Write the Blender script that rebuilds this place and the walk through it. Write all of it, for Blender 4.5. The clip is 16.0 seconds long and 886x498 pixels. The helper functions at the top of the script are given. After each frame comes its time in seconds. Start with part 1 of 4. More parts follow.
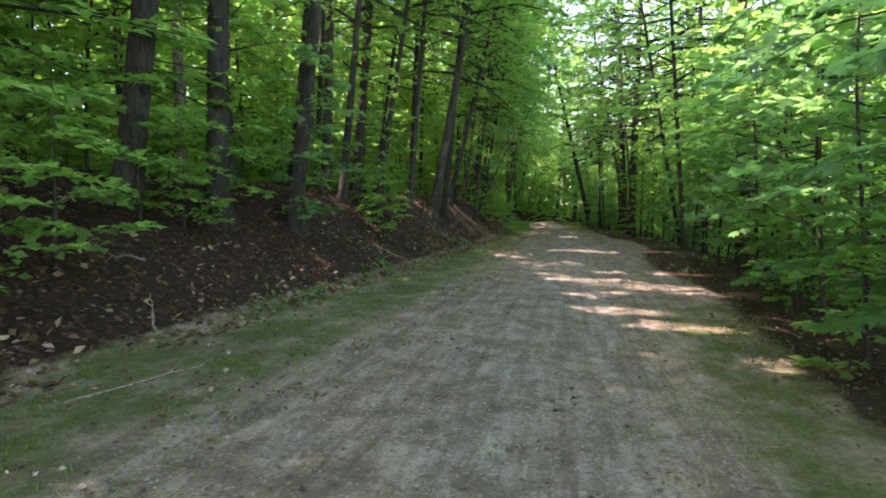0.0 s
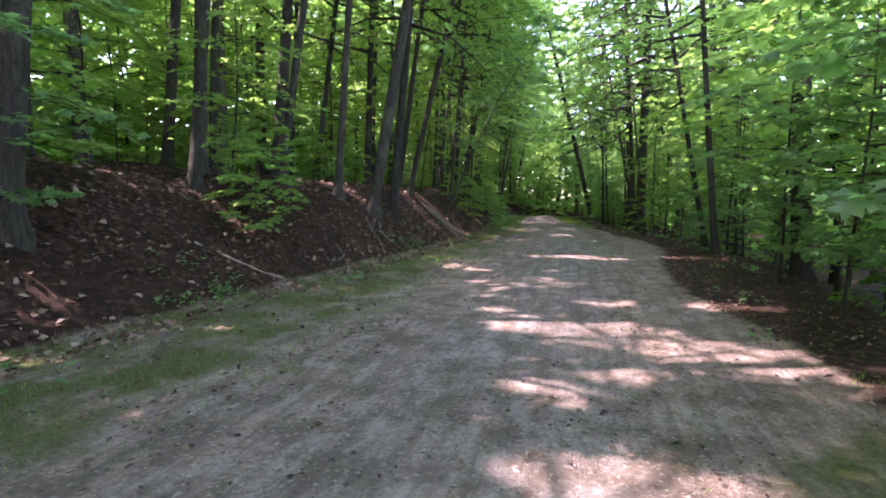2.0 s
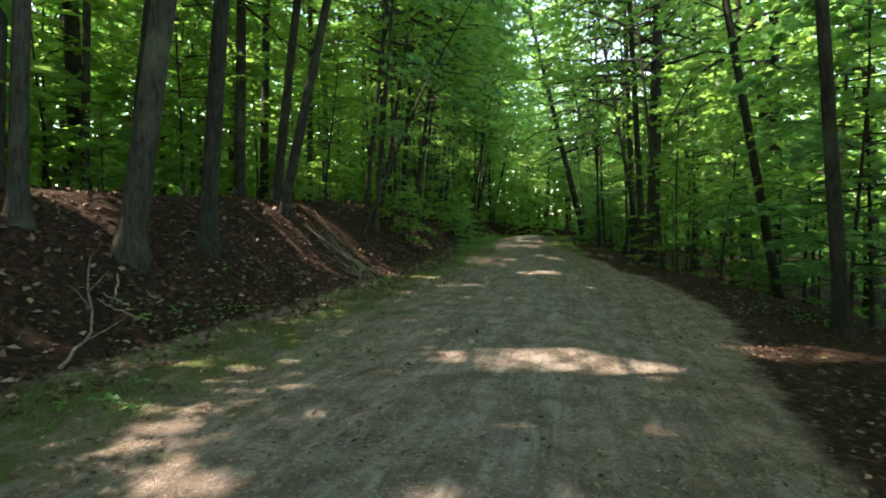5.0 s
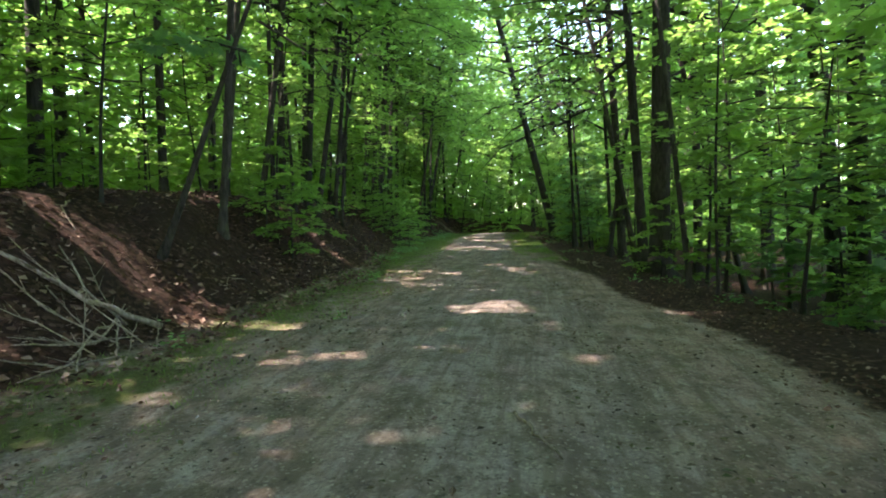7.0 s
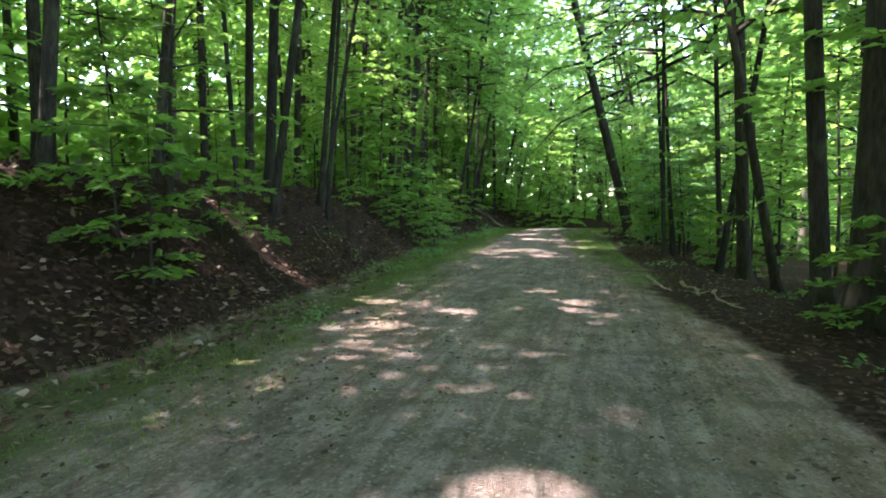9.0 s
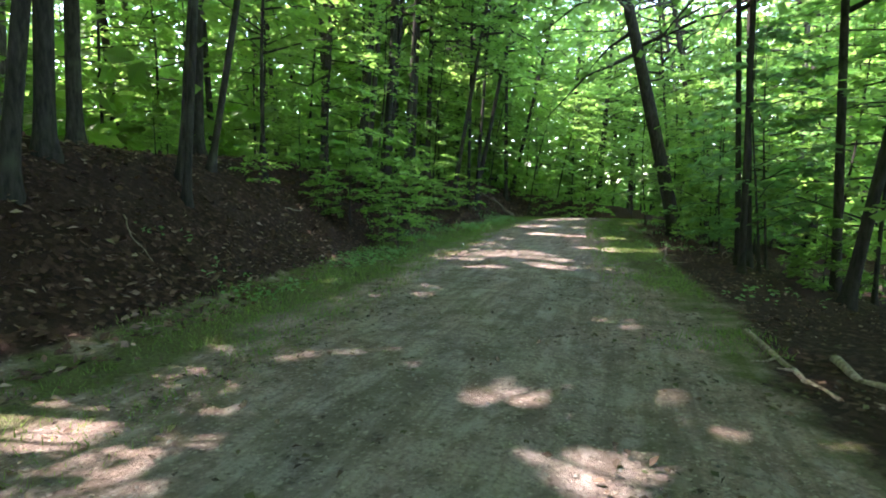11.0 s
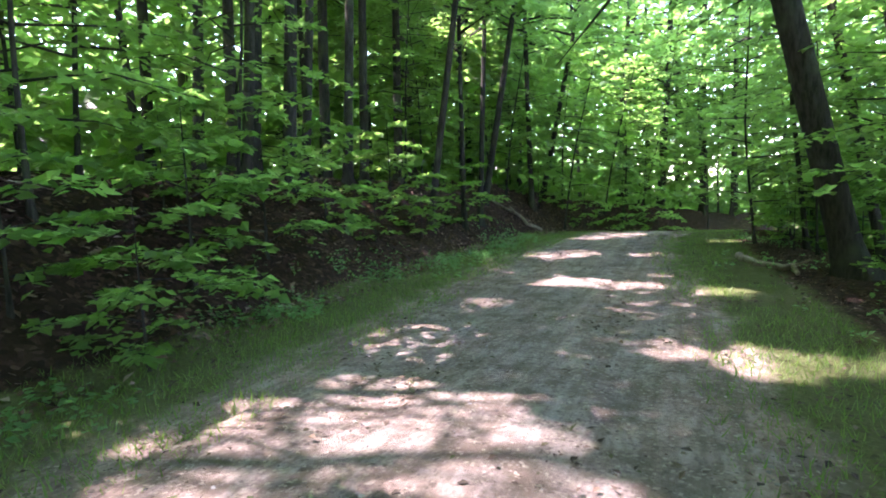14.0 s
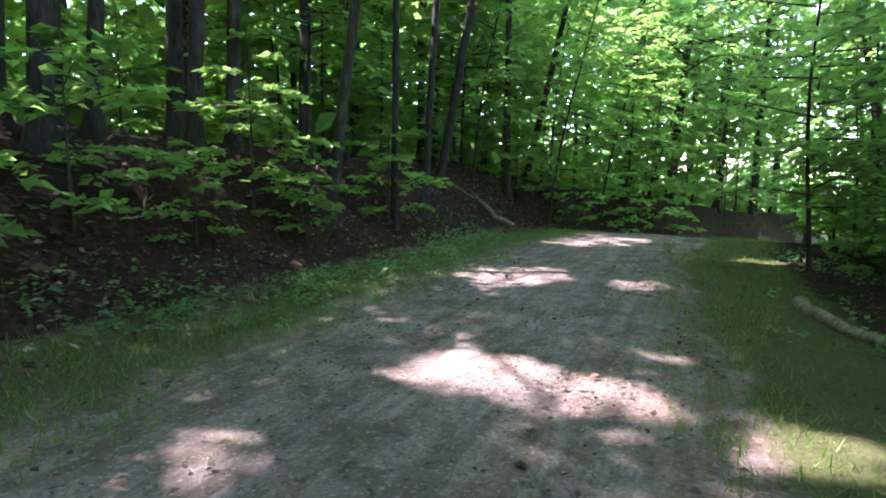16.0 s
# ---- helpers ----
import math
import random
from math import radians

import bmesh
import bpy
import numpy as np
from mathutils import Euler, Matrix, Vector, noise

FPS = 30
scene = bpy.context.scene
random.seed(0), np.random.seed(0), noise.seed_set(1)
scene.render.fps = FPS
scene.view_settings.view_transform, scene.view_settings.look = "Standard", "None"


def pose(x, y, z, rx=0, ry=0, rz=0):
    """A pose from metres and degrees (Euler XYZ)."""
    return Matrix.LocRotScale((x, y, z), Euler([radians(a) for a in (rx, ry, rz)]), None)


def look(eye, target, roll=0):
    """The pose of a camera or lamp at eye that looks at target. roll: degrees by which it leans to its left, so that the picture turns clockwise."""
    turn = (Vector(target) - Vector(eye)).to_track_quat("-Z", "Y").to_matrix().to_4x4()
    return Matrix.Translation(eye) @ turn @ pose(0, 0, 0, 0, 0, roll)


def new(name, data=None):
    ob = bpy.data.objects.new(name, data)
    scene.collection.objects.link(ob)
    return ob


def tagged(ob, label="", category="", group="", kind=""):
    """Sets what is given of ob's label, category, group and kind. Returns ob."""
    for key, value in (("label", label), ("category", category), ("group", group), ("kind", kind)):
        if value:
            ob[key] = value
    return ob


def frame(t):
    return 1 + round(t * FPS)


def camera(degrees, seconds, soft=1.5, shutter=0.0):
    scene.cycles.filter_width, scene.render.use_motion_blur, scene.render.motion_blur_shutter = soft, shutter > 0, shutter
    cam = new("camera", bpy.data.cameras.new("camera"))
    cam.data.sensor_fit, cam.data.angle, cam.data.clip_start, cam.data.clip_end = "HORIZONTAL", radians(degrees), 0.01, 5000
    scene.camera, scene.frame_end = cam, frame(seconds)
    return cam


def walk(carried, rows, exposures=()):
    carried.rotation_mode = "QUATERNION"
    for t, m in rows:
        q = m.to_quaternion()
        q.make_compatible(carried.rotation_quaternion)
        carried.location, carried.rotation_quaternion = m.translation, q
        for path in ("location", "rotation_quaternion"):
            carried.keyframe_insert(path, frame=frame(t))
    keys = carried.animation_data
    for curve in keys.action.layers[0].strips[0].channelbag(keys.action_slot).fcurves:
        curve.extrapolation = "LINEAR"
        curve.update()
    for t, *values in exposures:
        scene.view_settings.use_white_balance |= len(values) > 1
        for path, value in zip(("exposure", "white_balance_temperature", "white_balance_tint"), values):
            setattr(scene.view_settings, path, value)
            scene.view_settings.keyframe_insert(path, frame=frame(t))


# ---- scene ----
# A woodland dirt track: a leaf-covered bank on one side, a shallow drop on the other.
cam = camera(78.0, 16.0, soft=1.9)
PATH = [
    (0.0, (0.224, 0.231, 1.290), (-0.231, 2.172, 1.135), 0.80),
    (0.5, (0.344, 1.465, 1.242), (-0.093, 3.409, 1.074), 0.70),
    (1.0, (0.446, 2.656, 1.227), (-0.024, 4.592, 1.051), 0.60),
    (1.5, (0.520, 3.931, 1.228), (0.048, 5.868, 1.067), 0.50),
    (2.0, (0.573, 5.056, 1.194), (0.101, 6.992, 1.019), 0.50),
    (2.5, (0.575, 6.243, 1.186), (0.103, 8.178, 1.005), 0.50),
    (3.0, (0.625, 7.383, 1.229), (0.123, 9.313, 1.067), 0.50),
    (3.5, (0.697, 8.609, 1.262), (0.209, 10.541, 1.091), 0.30),
    (4.0, (0.710, 9.750, 1.229), (0.234, 11.686, 1.067), 0.40),
    (4.5, (0.724, 10.880, 1.227), (0.229, 12.814, 1.098), 0.40),
    (5.0, (0.755, 12.098, 1.288), (0.304, 14.044, 1.174), -0.00),
    (5.2, (0.740, 12.672, 1.224), (0.467, 14.651, 1.125), -0.20),
    (7.3, (0.680, 18.596, 1.249), (0.330, 20.560, 1.102), -1.20),
    (7.5, (0.671, 19.139, 1.242), (0.296, 21.096, 1.071), -0.80),
    (8.0, (0.558, 20.358, 1.272), (0.102, 22.296, 1.076), -0.30),
    (8.2, (0.528, 20.880, 1.283), (0.040, 22.811, 1.104), -0.30),
    (10.3, (0.405, 25.956, 1.165), (-0.208, 27.854, 1.009), 0.00),
    (10.5, (0.359, 26.437, 1.191), (-0.278, 28.326, 1.031), 0.10),
    (11.0, (0.309, 27.663, 1.169), (-0.321, 29.549, 0.951), 0.70),
    (11.5, (0.206, 28.829, 1.202), (-0.450, 30.705, 0.980), 0.80),
    (12.0, (0.120, 30.096, 1.193), (-0.647, 31.935, 1.015), -2.50),
    (12.5, (-0.004, 31.527, 1.235), (-0.783, 33.359, 1.048), -2.10),
    (13.0, (-0.148, 32.791, 1.169), (-0.921, 34.624, 0.970), -1.70),
    (13.5, (-0.274, 33.866, 1.179), (-1.065, 35.693, 0.989), -1.80),
    (14.0, (-0.379, 34.922, 1.175), (-1.187, 36.742, 0.990), -2.10),
    (14.5, (-0.424, 36.059, 1.170), (-1.241, 37.872, 0.949), -1.20),
    (15.0, (-0.462, 37.063, 1.147), (-1.266, 38.878, 0.903), -0.60),
    (15.5, (-0.506, 38.051, 1.155), (-1.317, 39.863, 0.914), 0.10),
    (16.0, (-0.576, 38.986, 1.203), (-1.393, 40.793, 0.942), 0.90),
]
EXPOSURES = [(0, 3.3, 7500, 22), (1.5, 3.55, 6900, 38), (2.5, 3.5, 6700, 42), (3.5, 3.15, 7300, 25), (5, 2.95, 7900, 8), (7.3, 3.6, 7000, 20), (8, 3.85, 6700, 27), (10.5, 3.8, 6800, 18), (11.5, 4.0, 6500, 25), (12.5, 4.25, 6300, 29), (14, 4.2, 6300, 32), (15, 4.1, 6200, 32), (16, 3.95, 6100, 33)]
walk(cam, [(t, look(eye, target, roll)) for t, eye, target, roll in PATH], EXPOSURES)

# ---- light ----
SUN_AZ, SUN_EL = radians(-108), radians(57)
world = bpy.data.worlds.new("world")
scene.world = world
world.use_nodes = True
back = world.node_tree.nodes["Background"]
sky = world.node_tree.nodes.new("ShaderNodeTexSky")
sky.sky_type, sky.sun_disc = "NISHITA", False
sky.sun_elevation, sky.sun_rotation = SUN_EL, SUN_AZ
world.node_tree.links.new(sky.outputs[0], back.inputs[0])
back.inputs[1].default_value = 0.15
sun = new("sun", bpy.data.lights.new("sun", "SUN"))
sun.data.energy, sun.data.angle, sun.data.color = 2.3, radians(0.6), (1.0, 0.935, 0.89)
sun.matrix_world = look((math.sin(SUN_AZ) * math.cos(SUN_EL) * 60, math.cos(SUN_AZ) * math.cos(SUN_EL) * 60, math.sin(SUN_EL) * 60), (0, 0, 0))


# ---- materials ----
class Nodes:
    """A short way to write node materials."""

    def __init__(self, name):
        self.mat = bpy.data.materials.new(name)
        self.mat.use_nodes = True
        self.tree = self.mat.node_tree
        self.tree.nodes.clear()
        self.out = self.add("ShaderNodeOutputMaterial")

    def add(self, kind, **props):
        n = self.tree.nodes.new(kind)
        for k, v in props.items():
            setattr(n, k, v)
        return n

    def link(self, a, b):
        self.tree.links.new(a, b)

    def put(self, socket, value):
        if isinstance(value, bpy.types.NodeSocket):
            self.link(value, socket)
        else:
            socket.default_value = value

    def position(self, scale=(1, 1, 1)):
        m = self.add("ShaderNodeMapping")
        m.inputs["Scale"].default_value = scale
        self.link(self.add("ShaderNodeNewGeometry").outputs["Position"], m.inputs["Vector"])
        return m.outputs[0]

    def noise(self, vector, scale, detail=4.0, rough=0.55):
        n = self.add("ShaderNodeTexNoise")
        self.link(vector, n.inputs["Vector"])
        n.inputs["Scale"].default_value, n.inputs["Detail"].default_value, n.inputs["Roughness"].default_value = scale, detail, rough
        return n.outputs["Fac"]

    def cells(self, vector, scale):
        n = self.add("ShaderNodeTexVoronoi")
        self.link(vector, n.inputs["Vector"])
        n.inputs["Scale"].default_value = scale
        return n.outputs

    def ramp(self, fac, *stops):
        n = self.add("ShaderNodeValToRGB")
        self.link(fac, n.inputs[0])
        el = n.color_ramp.elements
        while len(el) < len(stops):
            el.new(0.5)
        for e, (p, c) in zip(el, stops):
            e.position = p
            e.color = (*c, 1) if not isinstance(c, (int, float)) else (c, c, c, 1)
        return n.outputs[0]

    def mix(self, fac, a, b, how="MIX"):
        n = self.add("ShaderNodeMix", data_type="RGBA", blend_type=how)
        self.put(n.inputs[0], fac)
        for s, v in ((n.inputs[6], a), (n.inputs[7], b)):
            self.put(s, (*v, 1) if isinstance(v, tuple) else v)
        return n.outputs[2]

    def math(self, how, a, b=0.0):
        n = self.add("ShaderNodeMath", operation=how)
        self.put(n.inputs[0], a)
        self.put(n.inputs[1], b)
        return n.outputs[0]

    def attribute(self, name):
        return self.add("ShaderNodeAttribute", attribute_name=name).outputs["Fac"]

    def island(self):
        return self.add("ShaderNodeNewGeometry").outputs["Random Per Island"]

    def object_random(self):
        return self.add("ShaderNodeObjectInfo").outputs["Random"]

    def surface(self, colour, rough=0.85, bump=None, strength=0.4, distance=0.02, gloss=0.25):
        p = self.add("ShaderNodeBsdfPrincipled")
        self.put(p.inputs["Base Color"], colour if not isinstance(colour, tuple) else (*colour, 1))
        self.put(p.inputs["Roughness"], rough)
        p.inputs["Specular IOR Level"].default_value = gloss
        if bump is not None:
            b = self.add("ShaderNodeBump")
            b.inputs["Strength"].default_value, b.inputs["Distance"].default_value = strength, distance
            self.link(bump, b.inputs["Height"])
            self.link(b.outputs[0], p.inputs["Normal"])
        return p.outputs[0]

    def done(self, shader):
        self.link(shader, self.out.inputs[0])
        return self.mat


def leaf_material(name, dark, mid, light, through_light, share=0.45, rough=0.45):
    n = Nodes(name)
    tone = n.math("ADD", n.math("MULTIPLY", n.island(), 0.75), n.math("MULTIPLY", n.object_random(), 0.25))
    colour = n.ramp(tone, (0.0, dark), (0.5, mid), (1.0, light))
    clear = n.mix(0.5, n.mix(1.0, colour, (3.0, 3.2, 2.2), "MULTIPLY"), through_light)
    face = n.surface(colour, rough, gloss=0.4)
    tr = n.add("ShaderNodeBsdfTranslucent")
    n.link(clear, tr.inputs["Color"])
    m = n.add("ShaderNodeMixShader")
    m.inputs[0].default_value = share
    n.link(face, m.inputs[1])
    n.link(tr.outputs[0], m.inputs[2])
    return n.done(m.outputs[0])


def bark_material(name, dark, light):
    n = Nodes(name)
    at = n.position((1, 1, 0.22))
    ridge = n.noise(at, 26.0, 5.0, 0.65)
    patch = n.noise(n.position(), 2.2, 3.0)
    colour = n.mix(n.ramp(ridge, (0.35, 0.0), (0.68, 1.0)), dark, light)
    colour = n.mix(n.ramp(patch, (0.55, 0.0), (0.75, 0.5)), colour, (0.10, 0.115, 0.075))
    shade = n.mix(n.object_random(), (0.75, 0.75, 0.75), (1.25, 1.2, 1.15))
    return n.done(n.surface(n.mix(1.0, colour, shade, "MULTIPLY"), 0.9, ridge, 0.7, 0.02))


def dirt(n, warm):
    """Trodden stony dirt, from grey gravel (warm 0) to pinkish clay (warm 1): its colour and relief."""
    at = n.position()
    fine = n.ramp(n.noise(at, 38.0, 6.0, 0.78), (0.30, 0.0), (0.70, 1.0))
    grit = n.cells(at, 60.0)
    grey = n.mix(fine, (0.187, 0.160, 0.154), (0.437, 0.379, 0.362))
    clay = n.mix(fine, (0.245, 0.166, 0.137), (0.509, 0.372, 0.324))
    colour = n.mix(warm, grey, clay)
    blotch = n.noise(at, 2.6, 6.0, 0.68)
    colour = n.mix(n.ramp(blotch, (0.44, 0.0), (0.58, 0.85)), colour, (0.168, 0.127, 0.103))
    pale = n.noise(n.position((1.0, 0.5, 1.0)), 4.5, 6.0, 0.72)
    colour = n.mix(n.ramp(pale, (0.50, 0.0), (0.64, 0.7)), colour, (0.480, 0.403, 0.374))
    streak = n.noise(n.position((5.5, 0.30, 1.0)), 1.6, 5.0, 0.65)
    colour = n.mix(n.ramp(streak, (0.45, 0.0), (0.62, 0.65)), colour, (0.163, 0.125, 0.103))
    scraps = n.noise(at, 17.0, 4.0, 0.7)
    colour = n.mix(n.ramp(scraps, (0.56, 0.0), (0.66, 0.7)), colour, (0.091, 0.072, 0.060))
    colour = n.mix(n.ramp(grit["Color"], (0.0, 0.55), (0.30, 0.0)), colour, (0.101, 0.084, 0.072))
    colour = n.mix(n.ramp(grit["Color"], (0.74, 0.0), (0.95, 0.7)), colour, (0.528, 0.451, 0.384))
    rise = n.math("ADD", n.math("MULTIPLY", blotch, 1.6), n.math("ADD", fine, n.math("MULTIPLY", grit["Distance"], 0.7)))
    return colour, rise


def ground_material():
    n = Nodes("leaf_litter_soil")
    at = n.position()
    big, fine = n.noise(at, 0.7, 3.0), n.noise(at, 34.0, 4.0, 0.7)
    leaf = n.cells(at, 21.0)
    litter = n.ramp(leaf["Color"], (0.0, (0.013, 0.008, 0.006)), (0.45, (0.034, 0.018, 0.013)), (0.8, (0.085, 0.046, 0.033)), (1.0, (0.20, 0.125, 0.095)))
    litter = n.mix(n.ramp(big, (0.4, 0.0), (0.65, 0.7)), litter, n.mix(fine, (0.017, 0.011, 0.009), (0.060, 0.034, 0.026)))
    soil, relief = dirt(n, 1.0)
    moss = n.mix(n.ramp(fine, (0.3, 0.0), (0.7, 1.0)), (0.040, 0.055, 0.014), (0.140, 0.168, 0.050))
    tufts = n.ramp(n.math("ADD", n.attribute("verge"), n.math("MULTIPLY", n.math("SUBTRACT", n.noise(at, 1.6, 6.0, 0.68), 0.5), 2.2)), (0.32, 0.0), (0.75, 0.9))
    low = n.mix(tufts, soil, moss)
    edge = n.math("ADD", n.attribute("bank"), n.math("MULTIPLY", n.math("SUBTRACT", n.noise(at, 3.0, 5.0, 0.7), 0.5), 0.9))
    colour = n.mix(n.ramp(edge, (0.35, 0.0), (0.6, 1.0)), low, litter)
    rise = n.math("ADD", n.math("MULTIPLY", leaf["Distance"], 0.6), relief)
    return n.done(n.surface(colour, 0.92, rise, 0.8, 0.03, 0.15))


def road_material():
    n = Nodes("gravelly_dirt")
    at = n.position()
    wide = n.noise(n.position((1.0, 0.16, 1.0)), 1.5, 4.0, 0.6)
    rim = n.ramp(n.math("ADD", n.attribute("edge"), n.math("MULTIPLY", n.math("SUBTRACT", n.noise(at, 2.2, 6.0, 0.7), 0.5), 2.2)), (0.25, 0.0), (0.75, 1.0))
    warm = n.math("MAXIMUM", rim, n.math("ADD", n.ramp(wide, (0.36, 0.0), (0.64, 0.8)), n.math("MULTIPLY", n.attribute("dirt"), 0.75)))
    colour, rise = dirt(n, n.math("MINIMUM", warm, 1.0))
    green = n.math("MULTIPLY", n.attribute("edge"), n.ramp(n.noise(at, 1.6, 6.0, 0.68), (0.53, 0.0), (0.70, 0.7)))
    colour = n.mix(green, colour, n.mix(n.noise(at, 34.0, 4.0, 0.7), (0.040, 0.055, 0.014), (0.140, 0.168, 0.050)))
    return n.done(n.surface(colour, 0.93, rise, 0.8, 0.03, 0.15))


def speckle(name, *tones, rough=0.85):
    n = Nodes(name)
    stops = [(i / max(1, len(tones) - 1), c) for i, c in enumerate(tones)]
    return n.done(n.surface(n.ramp(n.island(), *stops), rough, gloss=0.25))


LEAF_TREE = leaf_material("tree_leaf", (0.034, 0.080, 0.026), (0.062, 0.132, 0.042), (0.112, 0.190, 0.062), (0.42, 0.66, 0.16), 0.62)
LEAF_YOUNG = leaf_material("young_leaf", (0.038, 0.092, 0.030), (0.070, 0.148, 0.046), (0.125, 0.205, 0.066), (0.46, 0.70, 0.17), 0.62)
LEAF_COOL = leaf_material("broad_leaf", (0.036, 0.094, 0.042), (0.060, 0.140, 0.060), (0.110, 0.200, 0.095), (0.38, 0.64, 0.24), 0.6)
BARK = bark_material("grey_brown_bark", (0.016, 0.015, 0.013), (0.058, 0.054, 0.047))
BARK_PALE = bark_material("pale_grey_bark", (0.050, 0.045, 0.039), (0.17, 0.155, 0.138))
DEADWOOD = bark_material("weathered_wood", (0.11, 0.085, 0.065), (0.36, 0.30, 0.25))
GROUND, ROAD = ground_material(), road_material()
LITTER = speckle("dry_leaf", (0.035, 0.019, 0.013), (0.075, 0.040, 0.027), (0.12, 0.068, 0.046), (0.17, 0.11, 0.08), (0.32, 0.23, 0.185), rough=0.65)
CRUMBS = speckle("leaf_crumbs", (0.030, 0.022, 0.017), (0.075, 0.055, 0.042), (0.15, 0.10, 0.075), (0.06, 0.075, 0.03))
STONES = speckle("stones", (0.10, 0.095, 0.09), (0.20, 0.185, 0.17), (0.30, 0.28, 0.26), (0.27, 0.20, 0.16))
GRASS = leaf_material("grass_blade", (0.046, 0.088, 0.022), (0.085, 0.150, 0.038), (0.15, 0.19, 0.075), (0.28, 0.42, 0.08), 0.4, 0.6)

# ---- the lie of the land ----
KY = [-20, 3, 7, 15, 21, 28, 35, 41, 47, 52, 57, 62, 70]
ROAD_LEFT = [-1.8, -1.7, -1.45, -1.5, -1.8, -1.8, -2.65, -3.2, -3.5, -3.0, -1.4, 2.0, 9.0]
BANK_FOOT = [-3.6, -3.55, -3.5, -3.1, -2.95, -3.1, -4.0, -4.6, -4.7, -4.5, -3.0, 0.2, 7.0]
ROAD_RIGHT = [0.9, 0.95, 1.15, 1.7, 2.2, 1.35, 0.3, -0.25, -0.85, -0.4, 1.6, 5.2, 12.0]
DROP_EDGE = [2.1, 2.2, 2.5, 3.2, 3.7, 2.7, 1.7, 1.45, 1.15, 1.5, 3.4, 7.2, 14.0]
SMOOTH_Y = np.arange(-20.0, 71.0, 0.5)


def flowing(values):
    """The same line with its corners rounded."""
    fine = np.interp(SMOOTH_Y, KY, values)
    padded = np.pad(fine, 6, mode="edge")
    return np.convolve(padded, np.ones(13) / 13, "valid")


LINES = [flowing(v) for v in (ROAD_LEFT, BANK_FOOT, ROAD_RIGHT, DROP_EDGE)]


def lines(y):
    return [float(np.interp(y, SMOOTH_Y, v)) for v in LINES]


def ease(t):
    t = min(1.0, max(0.0, t))
    return t * t * (3 - 2 * t)


def fall(y):
    """How far the whole land has dropped past the crest of the track."""
    return -0.11 * max(0.0, min(y, 78.0) - 51.5) * ease((y - 49.5) / 5)


def height(x, y):
    return shape(x, y) + fall(y)


def shape(x, y):
    left, foot, right, drop = lines(y)
    n1 = noise.noise(Vector((x * 0.45, y * 0.45, 0.0)))
    n2 = noise.noise(Vector((x * 1.7, y * 1.7, 3.0)))
    d = foot - x
    if d > -0.25:
        up = 1.6 * ease((d + 0.25) / 2.5) + max(0.0, min(d, 30.0) - 2) * 0.05
        k = ease((d + 0.25) / 1.2)
        return up + k * (0.16 * n1 + 0.07 * n2)
    d = x - drop
    if d > 0:
        k = ease(d / 1.5)
        return -0.9 * ease(d / 4.0) + k * (0.12 * n1 + 0.05 * n2)
    return 0.02 * n2 * (1 if x < left or x > right else 0.3)


def mesh_from(name, verts, faces, material, smooth=True):
    me = bpy.data.meshes.new(name)
    if isinstance(verts, np.ndarray):
        verts = verts.tolist()
    if isinstance(faces, np.ndarray):
        faces = faces.tolist()
    me.from_pydata(verts, [], faces)
    if smooth:
        me.polygons.foreach_set("use_smooth", [True] * len(me.polygons))
    me.materials.append(material)
    me.update()
    return me


def build_ground():
    xs = [-400, -160, -80, -55, -40, -30, -24, -20, -17, -15, -13, -11.5, -10.5] + [-9.8 + 0.17 * i for i in range(101)] + [8, 9, 10.5, 12, 14, 17, 20, 25, 32, 45, 70, 150, 400]
    ys = [-400, -150, -60, -30, -18, -12, -8, -5] + [-3 + 0.22 * i for i in range(300)] + [64, 66, 69, 73, 80, 90, 110, 160, 400]
    n = len(xs)
    verts, verge, bank = [], [], []
    for y in ys:
        left, foot, right, drop = lines(y)
        for x in xs:
            z = height(x, y)
            if left + 0.12 < x < right - 0.12:
                z -= 0.05
            verts.append((x, y, z))
            verge.append((0.66 + 0.06 * ease((y - 11) / 3) + 0.3 * ease((y - 29) / 6)) * ease((x - foot + 0.5) / 0.7) * ease((left + 0.15 - x) / 0.8) if x < right else (0.6 + 0.4 * ease((y - 33) / 5)) * ease((drop + 0.4 - x) / 0.8) * ease((x - right + 0.1) / 0.5) * (ease((y - 27) / 4) + ease((10 - y) / 3)))
            # the wider right side at y 9 to 29 colours in dark earth and shade
            bank.append(ease((foot + 0.2 - x) / 0.5) if x < right else ease((x - drop + 0.7 + 0.25 * ease((y - 26) / 5) + 0.5 * ease((y - 10) / 4) * ease((29 - y) / 4) + 0.3 * ease((y - 9) / 3) * ease((20 - y) / 3) + 0.45 * ease((y - 24) / 3) * ease((34 - y) / 3)) / 0.9))
    faces = [(j * n + i, j * n + i + 1, (j + 1) * n + i + 1, (j + 1) * n + i) for j in range(len(ys) - 1) for i in range(n - 1)]
    me = mesh_from("ground", verts, faces, GROUND)
    me.attributes.new("verge", "FLOAT", "POINT").data.foreach_set("value", verge)
    me.attributes.new("bank", "FLOAT", "POINT").data.foreach_set("value", bank)
    tagged(new("ground", me), "brown leaf litter and mossy soil of a woodland bank", "ground", kind="structure")


